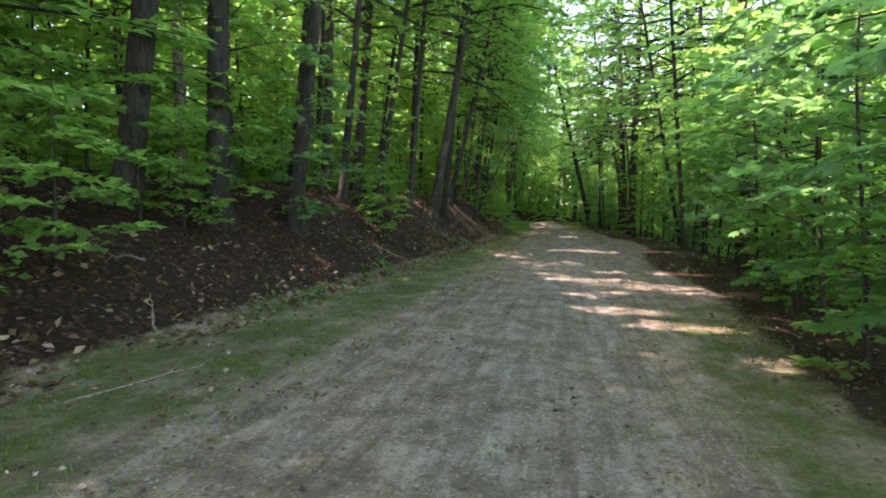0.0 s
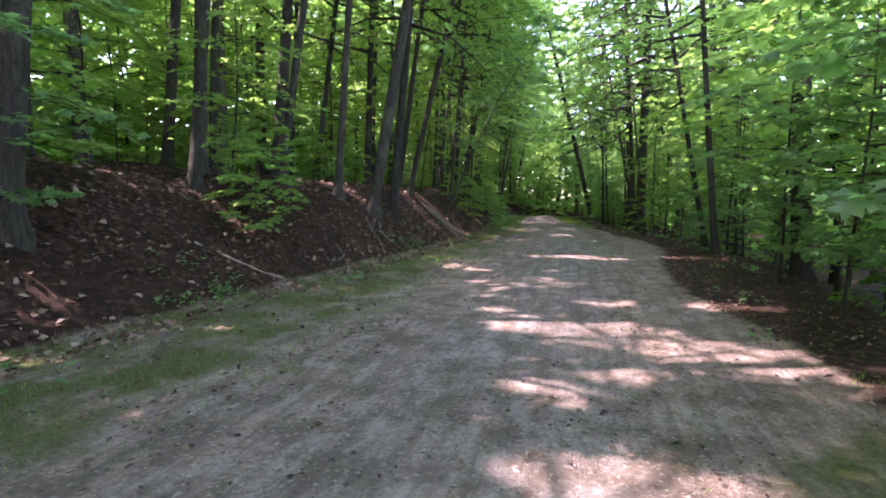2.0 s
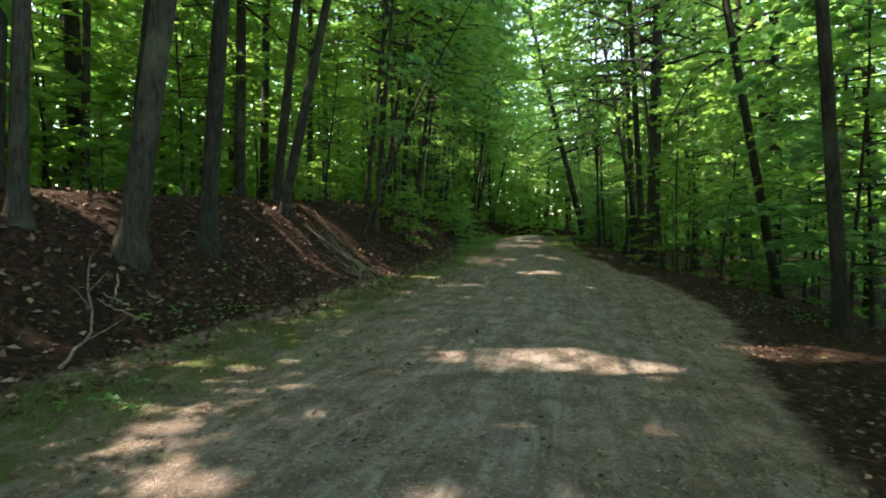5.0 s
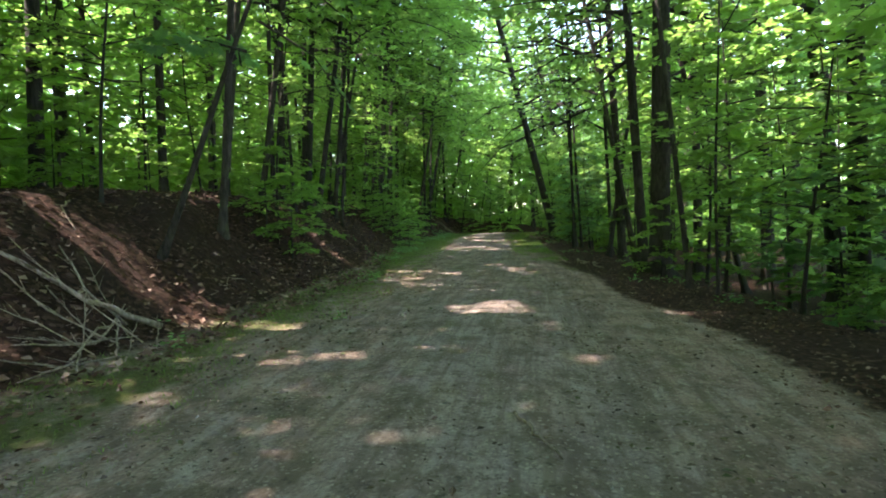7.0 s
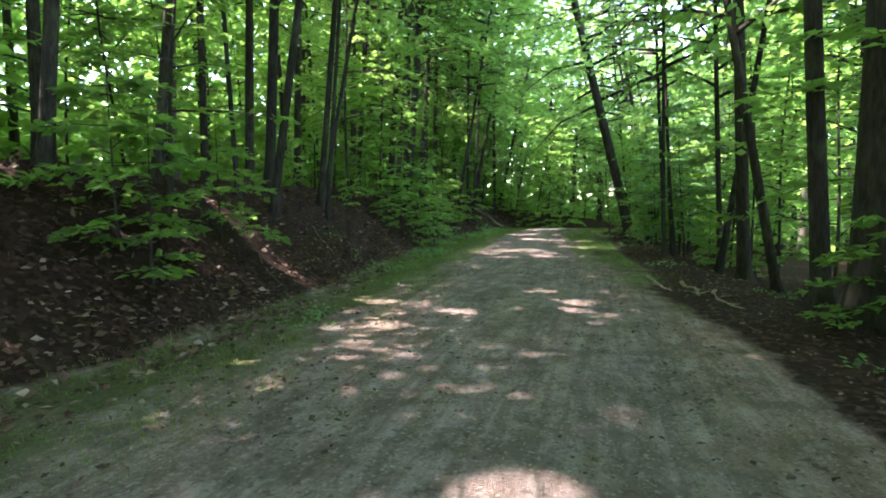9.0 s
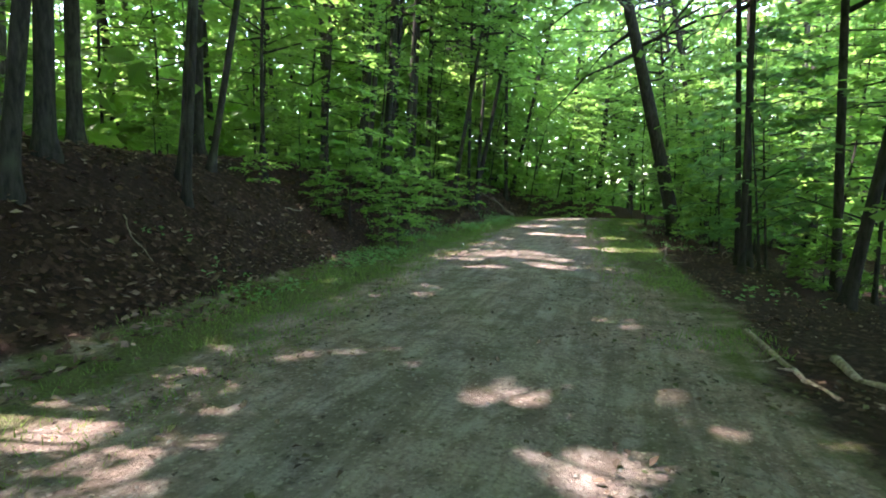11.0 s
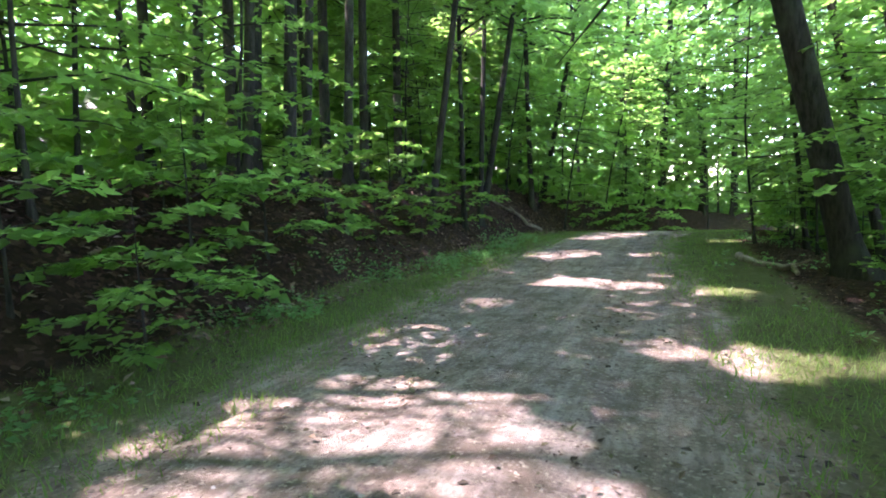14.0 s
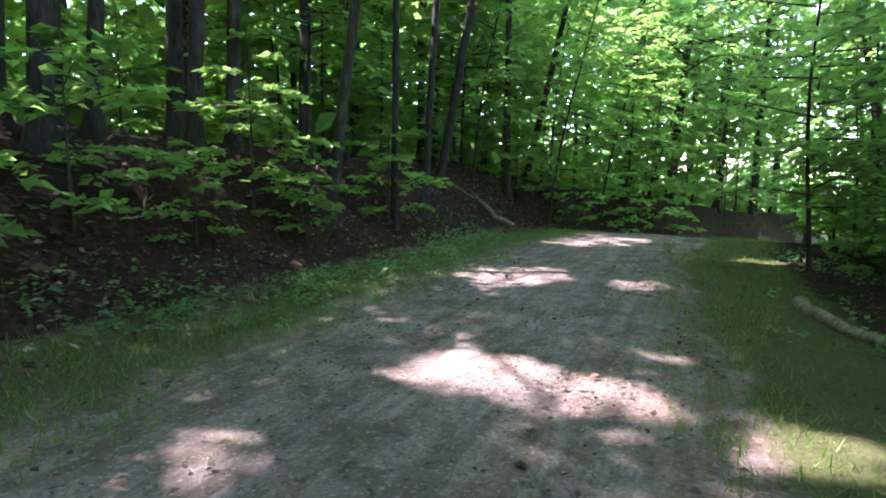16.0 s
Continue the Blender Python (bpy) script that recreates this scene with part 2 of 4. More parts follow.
def build_road():
    rows, cols = 380, 30
    verts, dirt, edge = [], [], []
    for j in range(rows):
        y = -18 + 88 * j / (rows - 1)
        left, foot, right, drop = lines(y)
        left += 0.16 * noise.noise(Vector((0.0, y * 0.9, 5.0))) + 0.07 * noise.noise(Vector((0.0, y * 3.1, 6.0)))
        right += 0.18 * noise.noise(Vector((9.0, y * 0.8, 5.0))) + 0.07 * noise.noise(Vector((9.0, y * 3.1, 6.0)))
        for i in range(cols):
            s = i / (cols - 1)
            x = left + (right - left) * s
            crown = 0.03 * (1 - (2 * s - 1) ** 2)
            ruts = -0.022 * (math.exp(-((s - 0.27) / 0.09) ** 2) + math.exp(-((s - 0.78) / 0.09) ** 2))
            bumps = 0.012 * noise.noise(Vector((x * 2.3, y * 1.1, 1.0))) + 0.006 * noise.noise(Vector((x * 7, y * 5, 2.0)))
            skirt = -0.03 if i in (0, cols - 1) else 0.0
            verts.append((x, y, 0.006 + crown + ruts + bumps + skirt + fall(y)))
            dirt.append(ease(1.15 - s * 2.2) * ease((34 - y) / 10) + 0.25 * ease((y - 30) / 6) * (1 - s))
            edge.append(ease(1 - min(s, 1 - s) / 0.30))
    faces = [(j * cols + i, j * cols + i + 1, (j + 1) * cols + i + 1, (j + 1) * cols + i) for j in range(rows - 1) for i in range(cols - 1)]
    me = mesh_from("road", verts, faces, ROAD)
    me.attributes.new("dirt", "FLOAT", "POINT").data.foreach_set("value", dirt)
    me.attributes.new("edge", "FLOAT", "POINT").data.foreach_set("value", edge)
    tagged(new("road", me), "grey gravel and pinkish dirt track through the woods", "road", kind="structure")


# ---- leaves and wood ----
def unit(v):
    return v / np.maximum(np.linalg.norm(v, axis=-1, keepdims=True), 1e-9)


def blade_leaves(at, along, up, size, wide=0.36):
    """Folded pointed leaves, two triangles each."""
    along = unit(along)
    side = unit(np.cross(along, up))
    top = np.cross(side, along)
    s = size[:, None]
    base, tip = at, at + along * s - top * s * 0.10
    mid = at + along * s * 0.45 + top * s * 0.06
    a, b = mid - side * s * wide, mid + side * s * wide
    verts = np.stack([base, a, tip, b], 1).reshape(-1, 3)
    k = 4 * np.arange(len(at))[:, None]
    faces = np.concatenate([k + [0, 2, 1], k + [0, 3, 2]], 1).reshape(-1, 3)
    return verts, faces


LOBES = np.array([(0, 0), (0.50, 0.18), (0.34, 0.42), (0.56, 0.68), (0.20, 0.64), (0, 1.05), (-0.20, 0.64), (-0.56, 0.68), (-0.34, 0.42), (-0.50, 0.18)])


def lobed_leaves(at, along, up, size):
    """Five-pointed broad leaves."""
    along = unit(along)
    side = unit(np.cross(along, up))
    top = np.cross(side, along)
    s = size[:, None, None]
    x, y = LOBES[None, :, 0, None], LOBES[None, :, 1, None]
    sag = -0.35 * x ** 2 - 0.18 * y ** 2
    ring = at[:, None] + s * (side[:, None] * x + along[:, None] * y + top[:, None] * sag)
    hub = (at + along * size[:, None] * 0.42)[:, None]
    verts = np.concatenate([ring, hub], 1).reshape(-1, 3)
    n = len(LOBES)
    fan = np.array([(i, (i + 1) % n, n) for i in range(n)])
    faces = ((n + 1) * np.arange(len(at))[:, None, None] + fan[None]).reshape(-1, 3)
    return verts, faces


def tube(points, radii, sides=6, rng=None, rough=0.0):
    pts = np.array(points, float)
    verts, faces = [], []
    for i, p in enumerate(pts):
        d = unit((pts[min(i + 1, len(pts) - 1)] - pts[max(i - 1, 0)])[None])[0]
        ref = np.array((1.0, 0, 0)) if abs(d[0]) < 0.8 else np.array((0, 1.0, 0))
        u = unit(np.cross(d, ref)[None])[0]
        v = np.cross(d, u)
        for k in range(sides):
            a = 2 * math.pi * k / sides
            r = radii[i] * (1 + (rough * rng.uniform(-1, 1) if rng is not None else 0))
            verts.append(p + r * (u * math.cos(a) + v * math.sin(a)))
    for i in range(len(pts) - 1):
        for k in range(sides):
            a, b = i * sides + k, i * sides + (k + 1) % sides
            faces.append((a, b, b + sides, a + sides))
    faces.append(tuple(range(sides - 1, -1, -1)))
    faces.append(tuple((len(pts) - 1) * sides + k for k in range(sides)))
    return verts, faces


def joined(pieces):
    verts, faces = [], []
    for v, f in pieces:
        k = len(verts)
        verts.extend(tuple(p) for p in v)
        faces.extend(tuple(i + k for i in q) for q in f)
    return verts, faces


def spray(rng, start, azimuth, length, rise, droop, twigs, per_twig, spread):
    """One bough with flat side twigs: its line, and where leaves sit on it."""
    d = np.array((math.cos(azimuth), math.sin(azimuth), 0.0))
    side = np.array((-d[1], d[0], 0.0))
    line = []
    for s in np.linspace(0, 1, 5):
        sway = 0.08 * length * math.sin(3 * s + azimuth)
        line.append(start + d * length * s + side * sway * s + np.array((0, 0, (rise * s - droop * s * s) * length)))
    line = np.array(line)
    at, along = [], []
    for k in range(twigs):
        s = 0.18 + 0.82 * (k + rng.random()) / twigs
        p = np.array([np.interp(s, np.linspace(0, 1, 5), line[:, c]) for c in range(3)])
        way = 1 if k % 2 else -1
        reach = spread * length * (1.15 - s) * rng.uniform(0.6, 1.15)
        t = unit((d * rng.uniform(0.5, 1.0) + side * way * rng.uniform(0.6, 1.1) + np.array((0, 0, rng.uniform(-0.25, 0.18))))[None])[0]
        q = (np.arange(per_twig) + rng.random(per_twig)) / per_twig
        pts = p + t * (q * reach)[:, None] - np.array((0, 0, 1.0)) * (0.18 * reach * q ** 2)[:, None]
        turn = np.where(np.arange(per_twig) % 2, 1.0, -1.0)[:, None]
        cross = np.cross(t, (0, 0, 1.0))
        at.append(pts)
        along.append(t * 0.7 + cross * turn * rng.uniform(0.3, 1.0, (per_twig, 1)) + rng.normal(0, 0.2, (per_twig, 3)))
    return line, np.concatenate(at), np.concatenate(along)


# Where the sun reaches the ground through gaps in the canopy: x, y and half widths.
GAPS_EARLY = [(0.7, 10.2, 1.0, 0.55), (1.9, 9.6, 0.85, 0.5), (0.8, 9.0, 0.45, 0.2), (0.4, 8.4, 0.3, 0.16), (1.0, 11.7, 0.35, 0.2), (-0.3, 10.9, 0.26, 0.14), (2.4, 11.9, 0.5, 0.25), (-2.6, 9.3, 0.3, 0.15), (-4.3, 8.6, 0.35, 0.25), (-3.5, 8.1, 0.35, 0.22), (1.4, 6.6, 0.6, 0.25), (0.8, 7.4, 0.6, 0.22), (0.9, 5.3, 0.3, 0.15), (2.2, 5.2, 0.5, 0.2), (0.4, 13.2, 0.5, 0.15)]
GAPS_MIDDLE = [(0.6, 17.0, 1.15, 0.45), (3.0, 17.9, 0.75, 0.4), (-1.0, 14.3, 0.2, 0.1), (0.5, 15.3, 0.15, 0.12), (0.2, 14.4, 0.2, 0.1), (-4.6, 17.4, 0.45, 0.22), (-5.2, 18.2, 0.4, 0.16), (-5.6, 16.6, 0.3, 0.14), (-4.1, 21.2, 0.25, 0.4), (0.1, 24.8, 0.5, 0.5), (0.9, 23.7, 0.18, 0.14), (1.2, 22.5, 0.22, 0.16), (-1.4, 22.0, 0.18, 0.1), (-2.2, 23.6, 0.5, 0.2), (-3.7, 23.5, 0.6, 0.4), (-1.0, 22.3, 0.18, 0.12), (2.6, 24.6, 0.5, 0.2)]
GAPS_LATE = [(-0.3, 30.6, 0.2, 0.18), (0.2, 29.9, 0.3, 0.16), (0.2, 29.4, 0.14, 0.12), (-1.0, 29.1, 0.2, 0.14), (-2.3, 29.5, 0.34, 0.19), (-4.2, 29.9, 0.4, 0.26), (-1.9, 37.3, 0.95, 0.7), (-2.4, 36.5, 0.5, 0.3), (-0.8, 36.0, 0.42, 0.26), (-1.7, 35.6, 0.33, 0.2), (-1.0, 37.0, 0.5, 0.3), (0.2, 39.1, 0.85, 0.38), (-1.4, 42.0, 0.8, 0.36), (-2.3, 40.6, 0.28, 0.2), (-1.1, 45.6, 0.3, 0.35), (0.0, 41.8, 0.35, 0.25), (-0.7, 42.9, 0.16, 0.1), (0.6, 48.5, 0.7, 0.3), (-2.4, 49.0, 0.6, 0.3)]
# Foliage that stands in the sun under an opening: x, y, height and half widths.
WELLS = np.array([(3.2, 6.4, 1.8, 1.1, 1.3), (3.6, 10.5, 3.2, 1.0, 1.2), (4.4, 15.0, 3.5, 1.2, 1.5), (4.6, 21.5, 3.6, 1.3, 1.6), (4.2, 27.0, 3.4, 1.2, 1.5), (3.8, 33.0, 3.4, 1.2, 1.6), (3.0, 39.5, 2.6, 1.0, 1.4), (3.0, 45.5, 3.2, 1.2, 1.6), (3.2, 52.0, 3.5, 1.4, 1.8), (-7.4, 11.0, 5.0, 0.8, 0.9), (-7.8, 17.5, 5.0, 0.9, 1.0), (-7.4, 26.0, 4.5, 0.8, 1.0), (-5.2, 38.0, 4.5, 0.6, 0.8), (-5.2, 44.5, 4.5, 0.7, 0.9), (-6.0, 52.0, 5.0, 1.0, 1.2), (-5.0, 49.0, 4.5, 1.0, 1.5), (-2.0, 58.0, 5.0, 1.5, 2.0)])
GAPS = np.array(GAPS_EARLY + GAPS_MIDDLE + GAPS_LATE)
GAP_SHIFT = np.array([height(x, y) for x, y in GAPS[:, :2]])[:, None] * np.array([-math.sin(SUN_AZ), -math.cos(SUN_AZ)]) / math.tan(SUN_EL)
GAP_SPOTS = GAPS[:, :2] + GAP_SHIFT


def in_gap(points):
    """Which points stand between the sun and one of the sunlit spots."""
    points = np.asarray(points, float)
    down = points[:, 2:3] / math.tan(SUN_EL)
    spot = points[:, :2] - down * np.array([math.sin(SUN_AZ), math.cos(SUN_AZ)])
    inside = np.zeros(len(points), bool)
    wobble = 0.16 * np.sin(spot[:, 0] * 7.3 + 2.0 * np.sin(spot[:, 1] * 5.1)) + 0.16 * np.sin(spot[:, 1] * 9.7 + spot[:, 0] * 3.3)
    for (x, y), (rx, ry) in zip(GAP_SPOTS, GAPS[:, 2:]):
        inside |= ((spot[:, 0] - x) / (rx + 0.07)) ** 2 + ((spot[:, 1] - y) / (ry + 0.07)) ** 2 < 1 + wobble
    inside &= points[:, 2] > 1.2
    for x, y, z, rx, ry in WELLS:
        a = x - math.sin(SUN_AZ) * z / math.tan(SUN_EL)
        b = y - math.cos(SUN_AZ) * z / math.tan(SUN_EL)
        inside |= (((spot[:, 0] - a) / rx) ** 2 + ((spot[:, 1] - b) / ry) ** 2 < 1 + 1.5 * wobble) & (points[:, 2] > z + 1.6)
    return inside


LEAF_FORMS = {}


def leaf_mesh(name, verts, faces, material):
    """A mesh of leaves, whose shape is remembered so that a crown can be thinned where it stands."""
    me = bpy.data.meshes.new(name)
    me.from_pydata(verts.tolist(), [], faces.tolist())
    me.materials.append(material)
    me.update()
    return me


def thinned(mesh, world):
    """The crown mesh, with the leaves left out that would shade a sunlit spot."""
    verts, faces, each, tris, material = LEAF_FORMS[mesh.name]
    m = np.array(world)
    leaves = verts.reshape(-1, each, 3)
    hide = in_gap(leaves.mean(1) @ m[:3, :3].T + m[:3, 3])
    if not hide.any():
        return mesh
    kept = leaves[~hide].reshape(-1, 3)
    first = faces[:tris]
    fc = (first[None] + each * np.arange(len(kept) // each)[:, None, None]).reshape(-1, 3)
    return leaf_mesh("crown", kept, fc, material)


def crown_meshes(seed, boughs, low, high, reach, twigs, per_twig, leaf, material, lobed=False, tilt=0.45, spread=0.42, wood=BARK, girth=0.03, shape=0.5, keep=1.0):
    """The boughs and the leaves of one tree, about a trunk that stands at the origin."""
    rng = np.random.default_rng(seed)
    wood_parts, at, along = [], [], []
    for k in range(boughs):
        f = (k + rng.random()) / boughs
        z = low + (high - low) * f
        full = math.sin(math.pi * (0.22 + 0.74 * f)) ** shape
        length = reach * full * rng.uniform(0.65, 1.15)
        line, a, b = spray(rng, np.array((0, 0, z)), k * 2.4 + rng.uniform(-0.5, 0.5), length, rng.uniform(0.05, 0.55), rng.uniform(0.15, 0.45), twigs, per_twig, spread)
        r = girth * (0.5 + 0.5 * full) * (1.15 - 0.6 * f)
        wood_parts.append(tube(line[[0, 2, 4]], [r, r * 0.55, r * 0.12], 4))
        at.append(a)
        along.append(b)
    at, along = np.concatenate(at), np.concatenate(along)
    if keep < 1.0:
        pick = rng.random(len(at)) < keep
        at, along = at[pick], along[pick]
    up = np.array((0, 0, 1.0)) + rng.normal(0, tilt, at.shape)
    size = leaf * rng.uniform(0.6, 1.25, len(at))
    v, fc = lobed_leaves(at, along, up, size) if lobed else blade_leaves(at, along, up, size)
    leaves = leaf_mesh("crown", v, fc, material)
    LEAF_FORMS[leaves.name] = (v, fc, len(LOBES) + 1, len(LOBES), material) if lobed else (v, fc, 4, 2, material)
    return mesh_from("branchwork", *joined(wood_parts), wood), leaves


def trunk_mesh(seed, tall, wood, bend=0.25, sides=11, flare=0.7):
    """A trunk of base radius 1 (scaled later) and the given height."""
    rng = np.random.default_rng(seed)
    zs = np.concatenate([[-0.5, -0.02, 0.08, 0.2, 0.45], np.linspace(0.9, tall, 13)])
    ph = rng.uniform(0, 6, 4)
    pts = [(bend * k * math.sin(z * 0.5 + ph[0]) * min(1, max(0, z) / 3), bend * k * math.sin(z * 0.4 + ph[1]) * min(1, max(0, z) / 3), z) for z in zs for k in (1.0,)]
    rad = [(1 + flare * math.exp(-max(z, 0) / 0.16)) * (1 - 0.85 * max(z, 0) / tall) for z in zs]
    verts, faces = tube(pts, rad, sides)
    verts = [tuple(v) for v in verts]
    out = []
    for i, (x, y, z) in enumerate(verts):
        cx, cy, cz = pts[i // sides]
        a = math.atan2(y - cy, x - cx)
        lobe = 1 + 0.22 * math.exp(-max(cz, 0) / 0.25) * math.sin(4 * a + ph[2]) + 0.05 * math.sin(3 * a + ph[3] + cz)
        out.append((cx + (x - cx) * lobe, cy + (y - cy) * lobe, z))
    return mesh_from("trunk", out, faces, wood)


def shaft(seed, tall, radius, wood, bend):
    """A trunk mesh at true radius."""
    me = trunk_mesh(seed, tall, wood, 0.0)
    rng = np.random.default_rng(seed + 50)
    ph = rng.uniform(0, 6, 2)
    for v in me.vertices:
        x, y, z = v.co
        k = min(1.0, max(0.0, z) / 3)
        v.co = (x * radius + bend * k * math.sin(z * 0.55 + ph[0]), y * radius + bend * k * math.sin(z * 0.45 + ph[1]), z)
    return me


def child(name, mesh, parent, matrix=None, label=""):
    ob = new(name, mesh)
    ob.parent = parent
    if matrix is not None:
        ob.matrix_local = matrix
    return tagged(ob, label) if label else ob


TALL_CROWNS = [crown_meshes(100 + i, 40, 4.2 + 0.6 * (i % 3), 16.5, 3.6, 12, 9, 0.26, LEAF_TREE, tilt=0.5, girth=0.05, shape=0.6, keep=0.36) for i in range(5)]
UNDER_CROWNS = [crown_meshes(200 + i, 27, 0.9 + 0.45 * (i % 3), 6.9, 2.1, 10, 8, 0.175, LEAF_YOUNG, tilt=0.35, spread=0.5, girth=0.018, keep=0.78) for i in range(6)]
BROAD_CROWNS = [crown_meshes(300 + i, 22, 0.5 + 0.3 * (i % 2), 4.6, 1.5, 9, 6, 0.15, LEAF_COOL, lobed=True, tilt=0.35, spread=0.5, girth=0.014, keep=0.8) for i in range(4)]
SHRUB_CROWNS = [crown_meshes(400 + i, 14, 0.12, 1.25, 0.75, 8, 6, 0.10, LEAF_YOUNG, tilt=0.4, spread=0.55, girth=0.007) for i in range(4)]
TALL_TRUNKS = {False: [shaft(500 + i, 18.0, 1.0, BARK, 0.0) for i in range(3)], True: [shaft(510 + i, 18.0, 1.0, BARK_PALE, 0.0) for i in range(3)]}
UNDER_TRUNKS = [shaft(520 + i, 7.2, 0.035, BARK, 0.12) for i in range(4)]
BROAD_TRUNKS = [shaft(530 + i, 5.0, 0.028, BARK, 0.10) for i in range(3)]
SHRUB_TRUNKS = [shaft(540 + i, 1.4, 0.012, BARK, 0.04) for i in range(2)]
VINE_CROWN = crown_meshes(450, 34, 0.4, 5.4, 0.42, 4, 4, 0.13, LEAF_YOUNG, lobed=True, tilt=0.6, spread=0.6, girth=0.006)
PLACED = []
serial = [0]


def stand(name, x, y, trunk, crown, radius_scale, scale, lean, spin, label, category, group, crown_scale=1.0, lift=0.0, crown_label=""):
    """A tree or shrub: an Empty at its foot with trunk, branches and crown under it."""
    serial[0] += 1
    root = new(name)
    root.empty_display_size = 0.3
    up = Vector((lean[0], lean[1], 1)).normalized()
    tilt = Vector((0, 0, 1)).rotation_difference(up).to_matrix().to_4x4()
    root.matrix_world = Matrix.Translation((x, y, height(x, y) - 0.02)) @ tilt @ pose(0, 0, 0, 0, 0, spin)
    tagged(root, label, category, group)
    child("trunk", trunk, root, Matrix.Diagonal((radius_scale, radius_scale, scale, 1)))
    m = Matrix.Translation((0, 0, lift)) @ Matrix.Diagonal((scale * crown_scale, scale * crown_scale, scale, 1))
    tagged(child("branchwork", crown[0], root, m), kind="stuff")
    child("crown", thinned(crown[1], root.matrix_world @ m), root, m, crown_label)
    PLACED.append((x, y))
    return root


def standing_tree(x, y, radius, lean_x, lean_y, pale=False, label="", spread=1.0):
    """A forest tree at a known place, with its girth and lean."""
    i = serial[0]
    scale = 0.8 + 0.25 * min(1.0, radius / 0.15) + 0.04 * (i % 3)
    label = label or ("slim dark forest tree trunk rising into green canopy" if radius < 0.08 else "tall grey-barked forest tree with high green crown")
    lean = (lean_x, lean_y)
    root = stand("tree", x, y, TALL_TRUNKS[pale][i % 3], TALL_CROWNS[i % 5], radius, scale, lean, (i * 77) % 360, label, "tree", "forest trees", crown_scale=spread * min(1.0, 0.44 + radius * 2.8))
    left, foot, right, drop = lines(min(y, 69))
    up = Vector((lean_x, lean_y, 1)).normalized()
    if 3 < y < 70 and foot - 3.6 < x < drop + 3.2:
        overhang(root, up, (left + right) / 2 - x, 900 + i, 15 if x < left else 4, 5 if x < left else 4)
    elif -4 < y < 50 and foot - 10 < x < foot:
        # high boughs only, added to shade the ground
        overhang(root, up, 4.5, 900 + i, 12, 0)


def overhang(tree, up, across, seed, boughs, low):
    """Long leafy boughs of a roadside tree: low ones reach out over the track, high ones are added mostly out of view
    for shade.
    """
    g = np.random.default_rng(seed)
    wood, at, along, big = [], [], [], []
    for k in range(boughs):
        high = k >= low
        start = np.array(up) * (g.uniform(9.0, 15.0) if high else g.uniform(4.6, 12.0))
        azimuth = (0.0 if across > 0 else math.pi) + (g.uniform(-2.2, 2.2) if high else g.uniform(-1.1, 1.1))
        line, a, b = spray(g, start, azimuth, min(5.2, abs(across) * g.uniform(0.55, 1.25)), g.uniform(0.05, 0.5), g.uniform(0.2, 0.5), 12, 8, 0.45)
        r = g.uniform(0.014, 0.026)
        big.extend([1.5 if high else 1.0] * len(a))
        wood.append(tube(line, [r, r * 0.8, r * 0.6, r * 0.4, r * 0.12], 4))
        at.append(a)
        along.append(b)
    at, along = np.concatenate(at), np.concatenate(along)
    base = np.array(tree.matrix_world.translation)
    pick = ~in_gap(at + base)
    at, along, big = at[pick], along[pick], np.array(big)[pick]
    v, f = blade_leaves(at, along, np.array((0, 0, 1.0)) + g.normal(0, 0.4, at.shape), g.uniform(0.12, 0.25, len(at)) * big)
    place = tree.matrix_world.inverted() @ Matrix.Translation(tree.matrix_world.translation)
    tagged(child("bough", mesh_from("bough", *joined(wood), BARK), tree, place), kind="stuff")
    child("bough_leaves", leaf_mesh("bough_leaves", v, f, LEAF_YOUNG), tree, place)


def young_tree(x, y, scale, spin, lean=(0, 0)):
    i = serial[0]
    stand("young_tree", x, y, UNDER_TRUNKS[i % 4], UNDER_CROWNS[i % 6], scale, scale, lean, spin, "young understorey tree with layered bright green leaves", "tree", "understorey trees")


def broad_sapling(x, y, scale, spin, lean=(0, 0)):
    i = serial[0]
    stand("sapling", x, y, BROAD_TRUNKS[i % 3], BROAD_CROWNS[i % 4], scale, scale, lean, spin, "leafy sapling with broad lobed leaves beside the track", "sapling", "broad-leaved saplings")


def shrub(x, y, scale, spin):
    i = serial[0]
    stand("shrub", x, y, SHRUB_TRUNKS[i % 2], SHRUB_CROWNS[i % 4], scale, scale, (0, 0), spin, "low green shrub growing in the leaf litter", "shrub", "woodland shrubs")


build_ground()
build_road()

# ---- the trees that line the track ----
standing_tree(-4.82, 7.30, 0.165, 0.013, 0.003)
standing_tree(-5.25, 6.05, 0.165, 0.129, 0.030)
standing_tree(-4.53, 8.99, 0.129, 0.104, 0.025, spread=0.6)
standing_tree(-5.05, 12.24, 0.093, 0.084, 0.020)
standing_tree(-4.67, 16.50, 0.087, 0.067, 0.016)
standing_tree(-4.12, 18.71, 0.118, 0.081, 0.019)
standing_tree(7.22, 25.75, 0.151, -0.059, -0.014)
standing_tree(7.34, 34.81, 0.184, -0.066, -0.016)
standing_tree(7.89, 56.96, 0.263, -0.019, -0.005)
standing_tree(5.15, 17.83, 0.201, -0.055, -0.013)
standing_tree(6.99, 30.32, 0.204, -0.129, -0.032)
standing_tree(-7.75, 14.87, 0.117, 0.085, 0.021)
standing_tree(-7.71, 16.24, 0.096, 0.049, 0.012)
standing_tree(-5.05, 14.74, 0.083, 0.144, 0.035)
standing_tree(-7.15, 18.12, 0.164, 0.078, 0.019)
standing_tree(-7.51, 21.03, 0.093, 0.128, 0.032)
standing_tree(-8.09, 20.60, 0.078, 0.043, 0.011)
